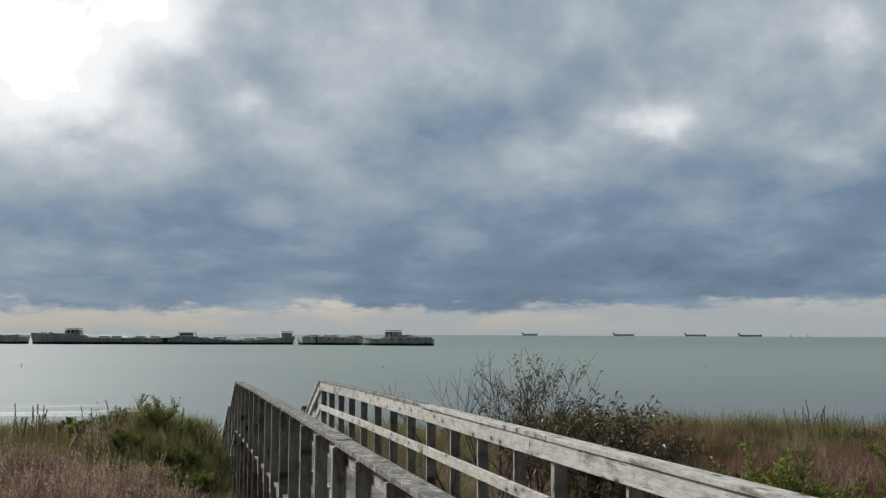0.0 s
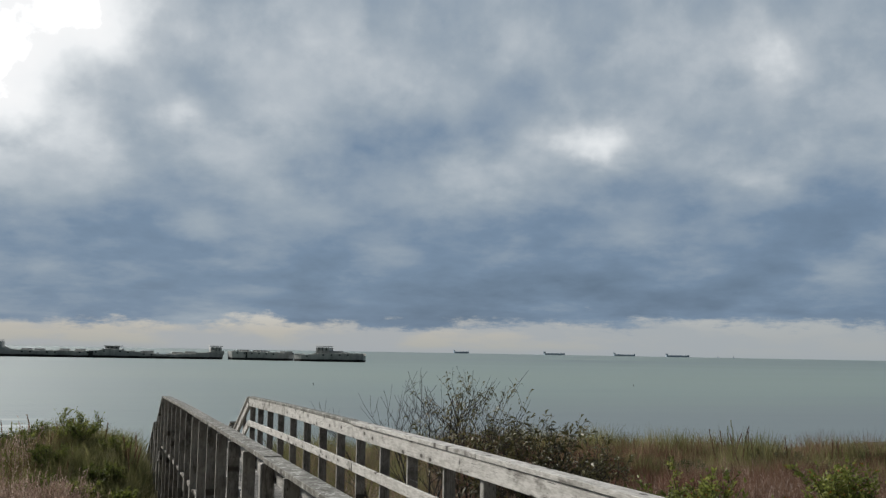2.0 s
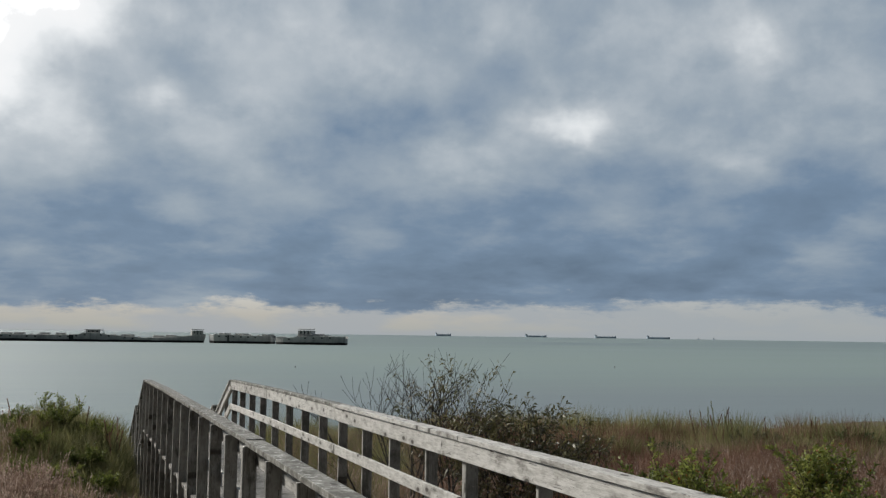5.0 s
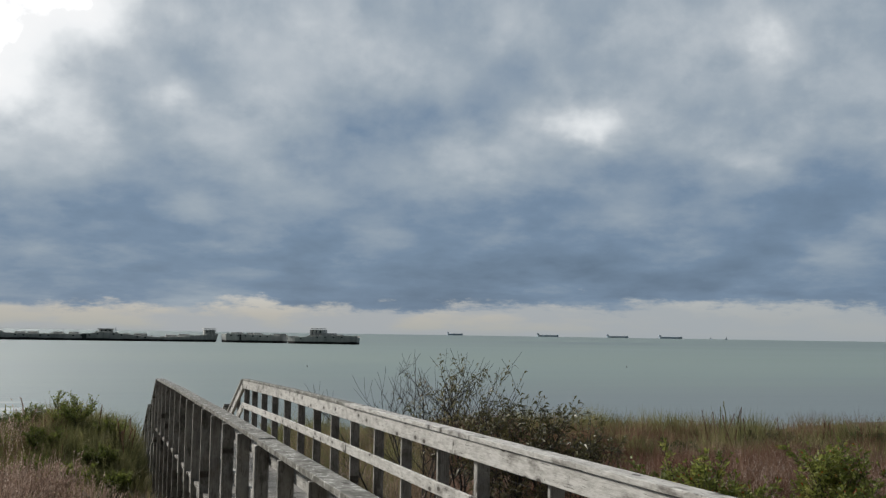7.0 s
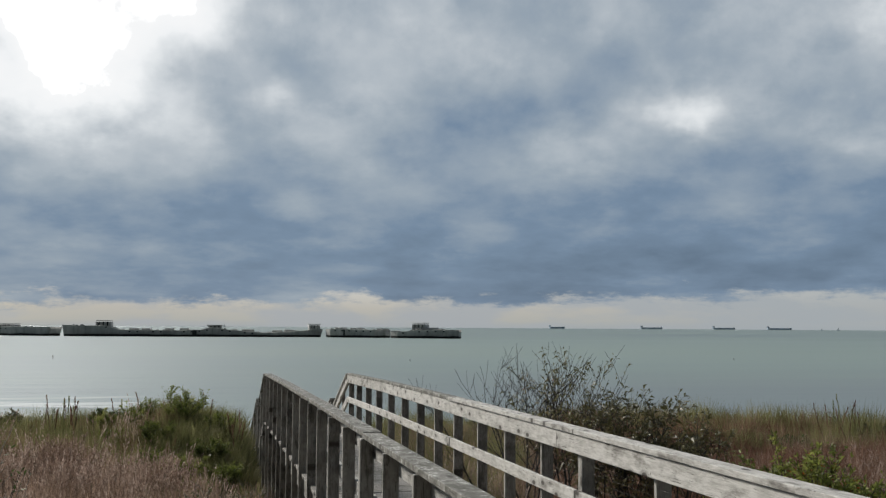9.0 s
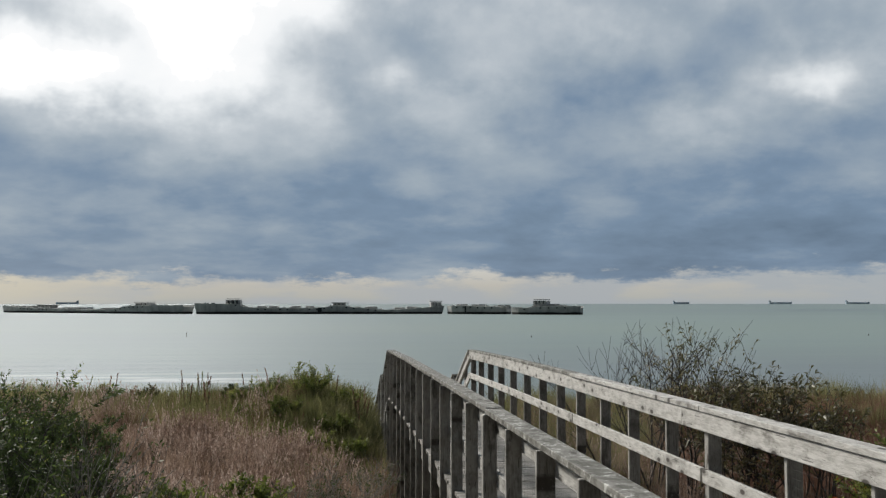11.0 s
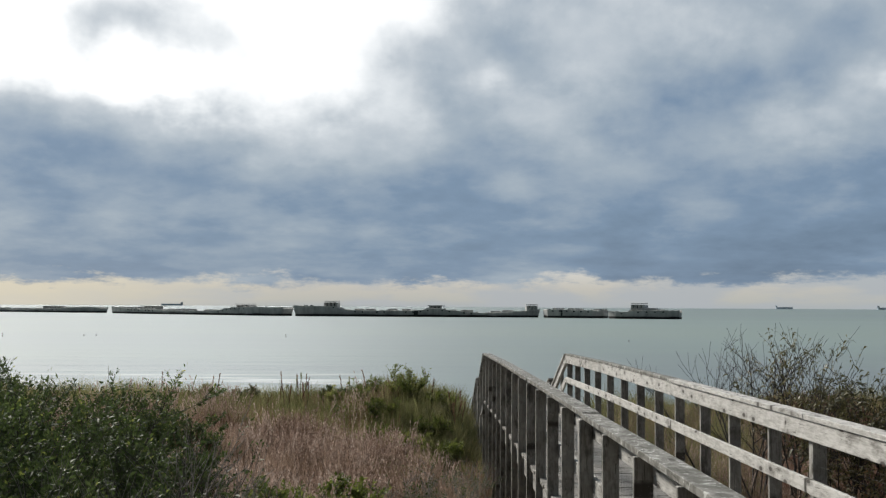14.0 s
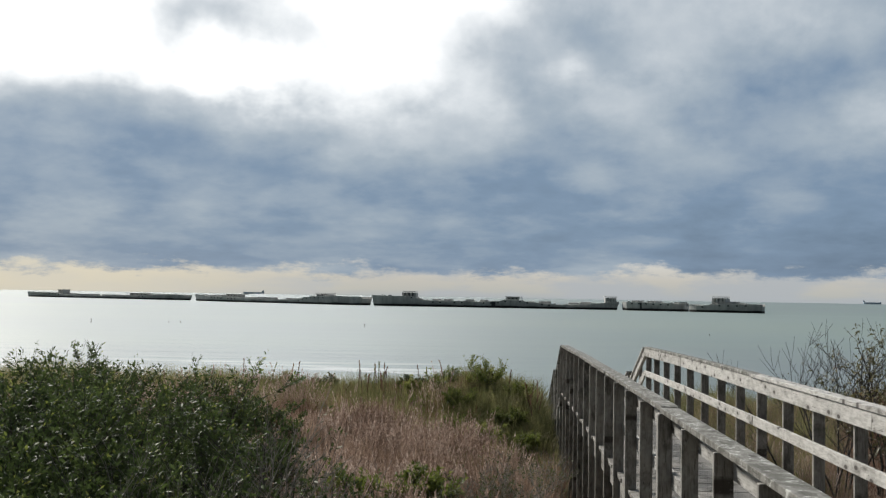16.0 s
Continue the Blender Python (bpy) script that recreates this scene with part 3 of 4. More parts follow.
# stern deckhouse drawn as an open bridge so that its face looks dark
hulk(bearing(10.0, 458), bearing(13.75, 451), 13, [(0, 2.6), (0.1, 2.7), (0.28, 2.9), (0.36, 3.4), (0.5, 3.5), (1, 3.7)],
     [(0.345, 0.50, 4.6, 6.3, 0.25, "o"), (0.325, 0.66, 3.5, 4.6, 0, "c"), (0.66, 0.74, 3.5, 4.1, 0, "c"), (0.02, 0.10, 2.4, 3.2, 0, "c")],
     "broken stern of a sunken grey concrete ship, deckhouse standing")
hulk(bearing(6.55, 474), bearing(9.8, 463), 14, [(0, 3.7), (0.4, 3.7), (0.6, 3.5), (1, 3.4)],
     [(0.36, 0.385, 0.6, 3.5, 0, "d"), (0.17, 0.25, 3.6, 4.4, 0, "c"), (0.43, 0.56, 3.5, 4.3, 0, "c"), (0.86, 0.96, 3.3, 4.1, 0, "c")],
     "broken midship of a sunken stained concrete ship")
hulk(bearing(-7.15, 484), bearing(6.2, 479), 16,
     [(0, 4.9), (0.05, 4.7), (0.17, 4.6), (0.185, 4.0), (0.205, 3.0), (0.3, 2.7), (0.48, 2.8), (0.53, 3.2), (0.56, 4.0), (0.60, 3.6), (0.66, 2.8), (0.75, 2.0), (0.8, 1.9), (0.86, 2.3), (0.93, 3.0), (0.97, 3.6), (1, 3.7)],
     [(0.13, 0.177, 4.6, 6.6, 0.2, "o"), (0.25, 0.285, 2.7, 3.6, 0, "c"), (0.297, 0.33, 2.7, 3.6, 0, "c"), (0.385, 0.42, 2.7, 3.6, 0, "c"), (0.442, 0.477, 2.7, 3.6, 0, "c"),
      (0.492, 0.508, 0.6, 2.8, 0, "d"), (0.55, 0.602, 3.4, 4.9, 0.5, "h"), (0.68, 0.73, 2.4, 3.3, 0, "c"), (0.80, 0.84, 2.2, 3.0, 0, "c"), (0.85, 0.89, 2.4, 3.3, 0, "c"), (0.950, 0.985, 3.2, 5.6, 0.8, "o")],
     "long sunken concrete ship sagging amidships, stained grey")
hulk(bearing(-16.4, 600), bearing(-7.5, 487), 16,
     [(0, 4.4), (0.06, 4.1), (0.2, 3.2), (0.45, 2.3), (0.62, 2.2), (0.70, 2.6), (0.74, 4.0), (0.78, 4.6), (1, 4.9)],
     [(0.757, 0.813, 4.4, 6.3, 0.4, "o"), (0.21, 0.28, 3.0, 4.7, 2.6, "h"), (0.10, 0.18, 3.3, 4.3, 0, "c"), (0.36, 0.42, 2.4, 3.5, 0, "c"), (0.45, 0.49, 2.3, 3.4, 0, "c"), (0.58, 0.64, 2.2, 3.2, 0, "c"), (0.66, 0.71, 2.4, 3.3, 0, "c")],
     "sunken concrete ship with high raised bow, stained grey", 0.82)
hulk(bearing(-24.8, 745), bearing(-17.05, 622), 16,
     [(0, 4.6), (0.04, 4.3), (0.24, 4.0), (0.29, 2.6), (0.4, 2.2), (0.6, 2.2), (0.72, 2.7), (0.85, 3.6), (1, 4.4)],
     [(0.212, 0.245, 4.0, 6.6, 0.1, "h"), (0.30, 0.45, 2.3, 3.5, 0, "c"), (0.5, 0.55, 2.2, 3.3, 0, "c"), (0.58, 0.64, 2.2, 3.3, 0, "c"), (0.68, 0.77, 2.6, 4.7, 3.0, "h"), (0.84, 0.93, 3.6, 4.7, 0, "c")],
     "sunken concrete ship with a tall narrow deckhouse", 0.72)


# ---------------------------------------------------------------- ships and marks on the horizon
def cargo_ship(deg, length, bridge_end, label):
    x, y = bearing(deg, 4800)
    top = group_at("cargo_ship", x, y, 0, label, "cargo ship", "ships at anchor")
    m = pose(x, y, 0, 0, 0, -deg)
    L = length
    bm = bmesh.new()
    prof = [(-L / 2, 9), (-L * 0.44, 7.5), (L * 0.40, 7.5), (L * 0.46, 9), (L / 2, 9.6)]
    prev = None
    for px, hz in prof:
        w = 9 if abs(px) < L * 0.45 else 3
        ring = [bm.verts.new(v) for v in ((px * 0.985, -w, -2), (px, -w, hz), (px, w, hz), (px * 0.985, w, -2))]
        if prev:
            for i in range(3):
                bm.faces.new((prev[i], prev[i + 1], ring[i + 1], ring[i]))
        else:
            bm.faces.new(ring)
        prev = ring
    bm.faces.new(prev[::-1])
    bmesh.ops.recalc_face_normals(bm, faces=bm.faces)
    bm.transform(m)
    part("hull", bm, hazed_paint, top)

    def box(name, cx, w, z0, z1, d, mat):
        bm = bmesh.new()
        bmesh.ops.create_cube(bm, size=1.0, matrix=m @ Matrix.Translation((cx, 0, (z0 + z1) / 2)) @ Matrix.Diagonal((w, d, z1 - z0, 1)))
        bmesh.ops.bevel(bm, geom=list(bm.edges), offset=0.25, segments=1, affect="EDGES")
        return part(name, bm, mat, top)

    e = bridge_end
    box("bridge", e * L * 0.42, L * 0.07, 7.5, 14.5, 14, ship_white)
    box("funnel", e * L * 0.47, 3, 7.5, 16.0, 4, hazed_paint)
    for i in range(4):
        box("crane", e * L * (0.24 - 0.19 * i), 1.6, 7.5, 11.5, 2, hazed_paint)
    box("foremast", -e * L * 0.46, 0.8, 8, 15, 1, hazed_paint)


for deg, length, e in ((19.0, 72, -1), (24.05, 98, -1), (27.8, 98, -1), (30.6, 104, -1), (-13.6, 94, 1)):
    cargo_ship(deg, length, e, "hazy dark bulk carrier anchored on the horizon")


def sailboat(deg, h):
    x, y = bearing(deg, 4000)
    top = group_at("sailboat", x, y, 0, "tiny pale sailing boat far out on the bay", "sailboat", "far sailing boats")
    m = pose(x, y, 0, 0, 0, -deg)
    for name, quad, mat in (("hull", ((-5, 0), (5, 0), (6, 1.6), (-6, 1.6)), hazed_paint), ("sail", ((-4, 2.4), (0.4, 2.2), (0.2, h), (-0.2, h)), ship_white)):
        bm = bmesh.new()
        v = [bm.verts.new((px, s, pz)) for s in (-0.8 if name == "hull" else -0.1, 0.8 if name == "hull" else 0.1) for px, pz in quad]
        for f in ((0, 1, 2, 3), (7, 6, 5, 4), (0, 4, 5, 1), (1, 5, 6, 2), (2, 6, 7, 3), (3, 7, 4, 0)):
            bm.faces.new([v[i] for i in f])
        bm.transform(m)
        part(name, bm, mat, top)


for deg, h in ((32.7, 7), (33.5, 10), (1.0, 11)):
    sailboat(deg, h)


def channel_mark(deg, dist, h):
    x, y = bearing(deg, dist)
    top = group_at("channel_mark", x, y, 0, "slim dark stake standing in the shallow water", "stake", "stakes in the bay")
    bm = bmesh.new()
    bmesh.ops.create_cone(bm, cap_ends=True, segments=8, radius1=0.05, radius2=0.04, depth=h + 1, matrix=pose(x, y, h / 2 - 0.5, 2, 3, 0))
    part("pile", bm, wood_shaded, top)
    bm = bmesh.new()
    bmesh.ops.create_cone(bm, cap_ends=True, segments=8, radius1=0.07, radius2=0.055, depth=0.16, matrix=pose(x, y, h, 0, 0, 0))
    part("head", bm, wood_shaded, top)


for deg, dist, h in ((-21.9, 168, 0.6), (-7.6, 160, 0.5), (-18.0, 172, 0.2), (-17.4, 172, 0.2), (11.0, 150, 0.25), (28.3, 170, 0.3)):
    channel_mark(deg, dist, h)


# ---------------------------------------------------------------- grasses
rng = np.random.default_rng(7)


def unit(v):
    return v / np.maximum(np.linalg.norm(v, axis=-1, keepdims=True), 1e-9)


def blades(base, height, width, lean, heading, curl=0.35):
    """Tapered blades that bend over: five corners and three faces each."""
    n = len(base)
    out = np.stack([np.cos(heading), np.sin(heading), np.zeros(n)], -1)
    side = np.stack([-np.sin(heading + 0.9), np.cos(heading + 0.9), np.zeros(n)], -1) * width[:, None] / 2
    up = np.array([0, 0, 1.0])
    mid = base + up * (height * 0.55)[:, None] + out * (height * lean * 0.4)[:, None]
    tip = base + up * (height * (1 - curl * lean * 0.5))[:, None] + out * (height * lean)[:, None]
    v = np.stack([base - side, base + side, mid - side * 0.8, mid + side * 0.8, tip], 1).reshape(-1, 3)
    k = np.arange(n)[:, None, None] * 5
    f = (np.array([[0, 1, 3], [0, 3, 2], [2, 3, 4]])[None] + k).reshape(-1, 3)
    return v, f, tip, unit(tip - mid)


def plumes(tip, axis, length, count, width):
    """Feathery seed heads below the tips: short slivers all round the stem."""
    n = len(tip)
    t = np.repeat(tip, count, 0)
    a = np.repeat(axis, count, 0)
    ln = np.repeat(length, count)
    s = rng.uniform(0, 1, n * count)
    p = t - a * (ln * s)[:, None]
    r = unit(rng.normal(size=(n * count, 3)) * 0.28 + a)
    d = r * (ln * rng.uniform(0.10, 0.20, n * count))[:, None]
    w = unit(np.cross(r, rng.normal(size=(n * count, 3)))) * width
    v = np.stack([p - w, p + w, p + d], 1).reshape(-1, 3)
    return v, np.arange(len(v)).reshape(-1, 3)


def joined(parts):
    vs, fs, k = [], [], 0
    for v, f in parts:
        vs.append(v)
        fs.append(f + k)
        k += len(v)
    return np.concatenate(vs), np.concatenate(fs)


def scatter(n, near, far, left, right, keep=None):
    """n places on the dune between two distances and two bearings, evenly by area."""
    r = np.sqrt(rng.uniform(near**2, far**2, n))
    b = np.radians(rng.uniform(left, right, n))
    x, y = r * np.sin(b), r * np.cos(b)
    ok = (x < XL - 0.22) | (x > XR + 0.25) | (y < 2)
    if keep is not None:
        ok &= keep(x, y)
    return x[ok], y[ok]


def patchy(x, y, seed):
    return np.array([noise.noise(Vector((a * 0.32 + seed, b * 0.32, seed * 3.1))) for a, b in zip(x, y)])


def tufts(x, y, per, height, spread, width, lean, rough=0.25):
    """Bunches of blades at the given places."""
    n = len(x)
    h = np.repeat(height * rng.uniform(0.7, 1.15, n), per)
    cx, cy = np.repeat(x, per), np.repeat(y, per)
    head = rng.uniform(0, 2 * np.pi, n * per)
    rad = spread * np.sqrt(rng.uniform(0, 1, n * per))
    bx, by = cx + rad * np.cos(head), cy + rad * np.sin(head)
    base = np.stack([bx, by, ground_height(bx, by) - 0.03], -1)
    hh = h * rng.uniform(1 - rough * 2, 1 + rough, n * per)
    return blades(base, hh, rng.uniform(0.6, 1.3, n * per) * width, rng.uniform(0.1, 1.0, n * per) * lean, head + rng.normal(0, 0.5, n * per))


def meadow(name, mat, parts, label, category):
    v, f = joined(parts)
    ob = new(name, mesh_from(name, v, f, mat))
    return tagged(ob, label, category, kind="stuff")


def far_strip(x, y):
    return np.hypot(x, y) > 20.5 + 1.2 * np.sin(x * 0.9)


def sandy_gap(x, y):
    """A trodden bare strip of sand beside the boardwalk."""
    return ((x - 0.5) / 0.34) ** 2 + ((y - 18.2) / 2.2) ** 2 < 1


def mound(x, y):
    return ((x + 0.5) / 2.3) ** 2 + ((y - 22.3) / 3.4) ** 2 < 1


# pinkish dry bunch grass, left and right of the boardwalk
x1, y1 = scatter(2000, 8.5, 22.6, -30, 4.6, lambda x, y: (patchy(x * 1.5, y * 1.5, 2.0) > -0.14) & (x < np.where(y < 18, 0.92, 0.3)) & ~sandy_gap(x, y) & ~mound(x, y))
a = tufts(x1, y1, 50, 0.66 * (0.85 + 0.9 * np.clip(patchy(x1 * 2.2, y1 * 2.2, 31.0), -0.35, 0.5)), 0.13, 0.012, 0.34, 0.3)
x2, y2 = scatter(1700, 8.0, 25.0, 10, 47, lambda x, y: (patchy(x, y, 5.0) > -0.25) & (x > 3.2))
b = tufts(x2, y2, 52, 0.66, 0.18, 0.0075, 0.55)
meadow("dry_grass", pink_grass, [a[:2], b[:2]], "pinkish brown dry bunch grass covering the dune", "grass")
x3, y3 = scatter(1950, 8.5, 22.6, -30, 4.0, lambda x, y: (patchy(x * 1.4, y * 1.4, 2.0) > 0.12) & (x < np.where(y < 17, 0.1, -0.3)))
s1 = tufts(x3, y3, 7, 0.84, 0.12, 0.005, 0.42, 0.2)
x4, y4 = scatter(900, 8.0, 22.0, 12, 47, lambda x, y: patchy(x, y, 5.0) > 0.0)
s2 = tufts(x4, y4, 9, 0.62, 0.15, 0.004, 0.45, 0.2)
# dense upright clumps, thick with plumes
x3b, y3b = scatter(2200, 10.5, 21.5, -24, 4.2, lambda x, y: (patchy(x * 1.7, y * 1.7, 21.0) > 0.20) & (x < -0.4))
s3 = tufts(x3b, y3b, 12, 0.74, 0.13, 0.005, 0.24, 0.16)
# stands thick with plumes, placed to fit pale patches in the camera's view
for deg, dist, wide, deep, count in ((-7.6, 13.6, 0.75, 0.9, 90), (-2.9, 14.6, 0.4, 0.7, 50), (-5.0, 17.5, 1.2, 0.6, 60)):
    cx, cy = dist * math.sin(radians(deg)), dist * math.cos(radians(deg))
    p = tufts(cx + rng.normal(0, wide, count), cy + rng.normal(0, deep, count), 16, 0.72, 0.12, 0.006, 0.28, 0.16)
    s3 = [np.concatenate([s3[0], p[0]]), np.concatenate([s3[1], p[1] + len(s3[0])]), np.concatenate([s3[2], p[2]]), np.concatenate([s3[3], p[3]])]
tips, axes_ = np.concatenate([s1[2], s2[2], s3[2]]), np.concatenate([s1[3], s2[3], s3[3]])
heads = plumes(tips, axes_, rng.uniform(0.18, 0.36, len(tips)), 12, 0.010)
meadow("grass_plumes", plume_mat, [s1[:2], s2[:2], s3[:2], heads], "pale pink feathery seed heads of the bunch grass", "grass")
# greener dune grass along the crest and beside the boardwalk
x5, y5 = scatter(2000, 19.5, 28.5, -31, 3.0, lambda x, y: far_strip(x, y) & (x < 0.9))
g1 = tufts(x5, y5, 36, 0.56, 0.2, 0.009, 0.6)
x6, y6 = scatter(700, 11, 25, -5, 4.2, lambda x, y: (y > 16.5 + 1.2 * np.sin(3 * x)) & (x < 0.95) & (x > -1.6 - 0.10 * (y - 18)) & ~sandy_gap(x, y))
g2 = tufts(x6, y6, 60, 0.46, 0.22, 0.010, 1.0)
x7, y7 = scatter(1900, 23.5, 29, 9, 48)
g3 = tufts(x7, y7, 30, 0.66 * (0.95 + 0.7 * np.clip(patchy(x7 * 2.5, y7 * 2.5, 35.0), -0.4, 0.4)), 0.2, 0.011, 0.5)
x8, y8 = scatter(900, 9, 23, -30, 48, lambda x, y: patchy(x, y, 9.0) > 0.1)
g4 = tufts(x8, y8, 26, 0.42, 0.2, 0.008, 0.7)
x9, y9 = scatter(420, 15, 24, 9, 17, lambda x, y: x > 3.1)
g5 = tufts(x9, y9, 50, 0.65, 0.2, 0.008, 0.6)
meadow("dune_grass", green_grass, [g[:2] for g in (g1, g2, g3, g4, g5)], "olive green dune grass along the crest", "grass")
# russet weeds
xa, ya = scatter(2400, 15.5, 27.2, 18, 48, lambda x, y: patchy(x, y, 12.0) > -0.35)
r1 = tufts(xa, ya, 40, 0.70 * (0.9 + 0.8 * np.clip(patchy(xa * 2.0, ya * 2.0, 33.0), -0.4, 0.4)), 0.2, 0.010, 0.6)
xb, yb = scatter(500, 19.5, 25.5, -30, -1, lambda x, y: patchy(x, y, 14.0) > -0.05)
r2 = tufts(xb, yb, 40, 0.55, 0.2, 0.008, 0.4)
meadow("russet_weeds", russet_grass, [r1[:2], r2[:2]], "dark reddish brown dead weeds on the dune", "weeds")


# ---------------------------------------------------------------- shrubs and stalks
def tubes(p0, p1, r0, r1, sides=5):
    p0, p1 = np.array(p0), np.array(p1)
    d = unit(p1 - p0)
    u = unit(np.cross(d, np.array([0.31, 0.95, 0.05])))
    w = np.cross(d, u)
    ang = np.arange(sides) * 2 * np.pi / sides
    ring = np.cos(ang)[None, :, None] * u[:, None] + np.sin(ang)[None, :, None] * w[:, None]
    v = np.concatenate([p0[:, None] + ring * np.array(r0)[:, None, None], p1[:, None] + ring * np.array(r1)[:, None, None]], 1).reshape(-1, 3)
    i = np.arange(sides)
    q = np.stack([i, (i + 1) % sides, (i + 1) % sides + sides, i + sides], -1)
    f = (q[None] + (np.arange(len(p0)) * 2 * sides)[:, None, None]).reshape(-1, 4)
    return v, f


def grow(rnd, p, d, length, r, segs, wander, rise):
    """A bending twig: its points, directions and radii."""
    pts, dirs, rad = [p], [], [r]
    for i in range(segs):
        d = d + np.array([rnd.gauss(0, wander), rnd.gauss(0, wander), rnd.gauss(0, wander) + rise])
        d = d / np.linalg.norm(d)
        p = p + d * length / segs
        pts.append(p)
        dirs.append(d)
        rad.append(r * (1 - 0.85 * (i + 1) / segs))
    return pts, dirs, rad


def leaf_mesh(base, axis, length, width, droop):
    """Folded pointed leaves: four faces each."""
    n = len(base)
    side = unit(np.cross(axis, rng.normal(size=(n, 3))))
    normal = np.cross(axis, side)
    L, w = length[:, None], (length * width)[:, None]
    c = base + axis * L * 0.5 + normal * L * 0.03
    tip = base + axis * L - np.array([0, 0, 1.0]) * L * droop
    a = base + axis * L * 0.42 + side * w * 0.5 + normal * w * 0.22
    b = base + axis * L * 0.42 - side * w * 0.5 + normal * w * 0.22
    v = np.stack([base, a, c, b, tip], 1).reshape(-1, 3)
    f = (np.array([[0, 2, 1], [0, 3, 2], [1, 2, 4], [2, 3, 4]])[None] + np.arange(n)[:, None, None] * 5).reshape(-1, 3)
    return v, f


def shrub(x, y, height, spread, stems, seconds, thirds, per, leaf_len, leaf_width, mat, label, seed, group="",
          bare=0.0, start=0.3, droop=0.15, accent=None, lean=(0.0, 0.0), name="shrub", leafy_side=0.0, radius=0.016, wood_mat=bark, reach=1.0):
    rnd = random.Random(seed)
    z = float(ground_height(x, y)) - 0.05
    top = group_at(name, x, y, z, label, "shrub", group)
    seg, shoots = [], []
    for _ in range(stems):
        az_, out = rnd.uniform(0, 2 * math.pi), spread * math.sqrt(rnd.random())
        d = np.array([math.cos(az_) * out + lean[0], math.sin(az_) * out + lean[1], 1.0])
        d /= np.linalg.norm(d)
        ln = height * rnd.uniform(0.72, 1.02) / max(0.72, d[2])
        p0 = np.array([x + rnd.gauss(0, 0.1), y + rnd.gauss(0, 0.1), z])
        pts, dirs, rad = grow(rnd, p0, d, ln * 0.86, radius * rnd.uniform(0.7, 1.2), 6, 0.12, 0.03)
        seg += list(zip(pts, pts[1:], rad, rad[1:]))
        shoots.append((pts[-2], dirs[-1], ln * 0.22))
        for _ in range(seconds):
            f = rnd.uniform(start, 1.0) ** 0.8 * 5.0
            i = min(5, int(f))
            p = pts[i] + (pts[i + 1] - pts[i]) * (f - int(f)) if i < 6 else pts[-1]
            a2 = rnd.uniform(0, 2 * math.pi)
            d2 = dirs[i] * 0.8 + np.array([math.cos(a2), math.sin(a2), 0.15]) * rnd.uniform(0.5, 1.1)
            q, qd, qr = grow(rnd, p, d2 / np.linalg.norm(d2), reach * height * rnd.uniform(0.14, 0.34), rad[i] * 0.5, 4, 0.14, 0.08)
            seg += list(zip(q, q[1:], qr, qr[1:]))
            shoots.append((q[-2], qd[-1], height * 0.12))
            for _ in range(thirds):
                k = rnd.randrange(1, 4)
                a3 = rnd.uniform(0, 2 * math.pi)
                d3 = qd[k] * 0.9 + np.array([math.cos(a3), math.sin(a3), 0.3]) * rnd.uniform(0.4, 1.0)
                e, ed, er = grow(rnd, q[k], d3 / np.linalg.norm(d3), reach * height * rnd.uniform(0.06, 0.15), max(0.002, qr[k] * 0.5), 2, 0.15, 0.1)
                seg += list(zip(e, e[1:], er, er[1:]))
                shoots.append((e[0], ed[-1], height * 0.13))
    # the crown comes to a little under the given height
    crown = float(np.percentile([p[2] for p, _, _ in shoots], 97)) - z
    k = 0.88 * height / crown
    base = np.array([x, y, z])
    seg = [(base + (p - base) * k, base + (q - base) * k, r, s) for p, q, r, s in seg]
    shoots = [(base + (p - base) * k, d, ln) for p, d, ln in shoots]
    p0, p1, r0, r1 = zip(*seg)
    child("branchwork", mesh_from("branchwork", *tubes(p0, p1, np.maximum(r0, 0.0022), np.maximum(r1, 0.0018), 4), wood_mat, True), top, Matrix(), "thin grey branching stems")["kind"] = "stuff"
    pb, ax = [], []
    for p, d, ln in shoots:
        if rnd.random() < bare and (p[0] - x) * leafy_side <= 0.25:
            continue
        for _ in range(per):
            s = rnd.random()
            pb.append(p + d * ln * s)
            v = d * (0.35 + 0.6 * s) + np.array([rnd.gauss(0, 0.55), rnd.gauss(0, 0.55), rnd.gauss(0, 0.45)])
            ax.append(v / np.linalg.norm(v))
    pb, ax = np.array(pb), np.array(ax)
    v, f = leaf_mesh(pb, ax, leaf_len * rng.uniform(0.55, 1.15, len(pb)), leaf_width, droop)
    child("foliage", mesh_from("foliage", v, f, mat), top, Matrix(), "small pointed leaves")["kind"] = "stuff"
    if accent:
        pick = rng.random(len(pb)) < accent[1]
        v, f = leaf_mesh(pb[pick] + 0.02, ax[pick], leaf_len * rng.uniform(0.6, 1.0, pick.sum()), leaf_width, droop)
        child("accent_foliage", mesh_from("accent_foliage", v, f, accent[0]), top, Matrix(), "a few leaves turned red or yellow, or coloured bright as highlights")["kind"] = "stuff"
    return top


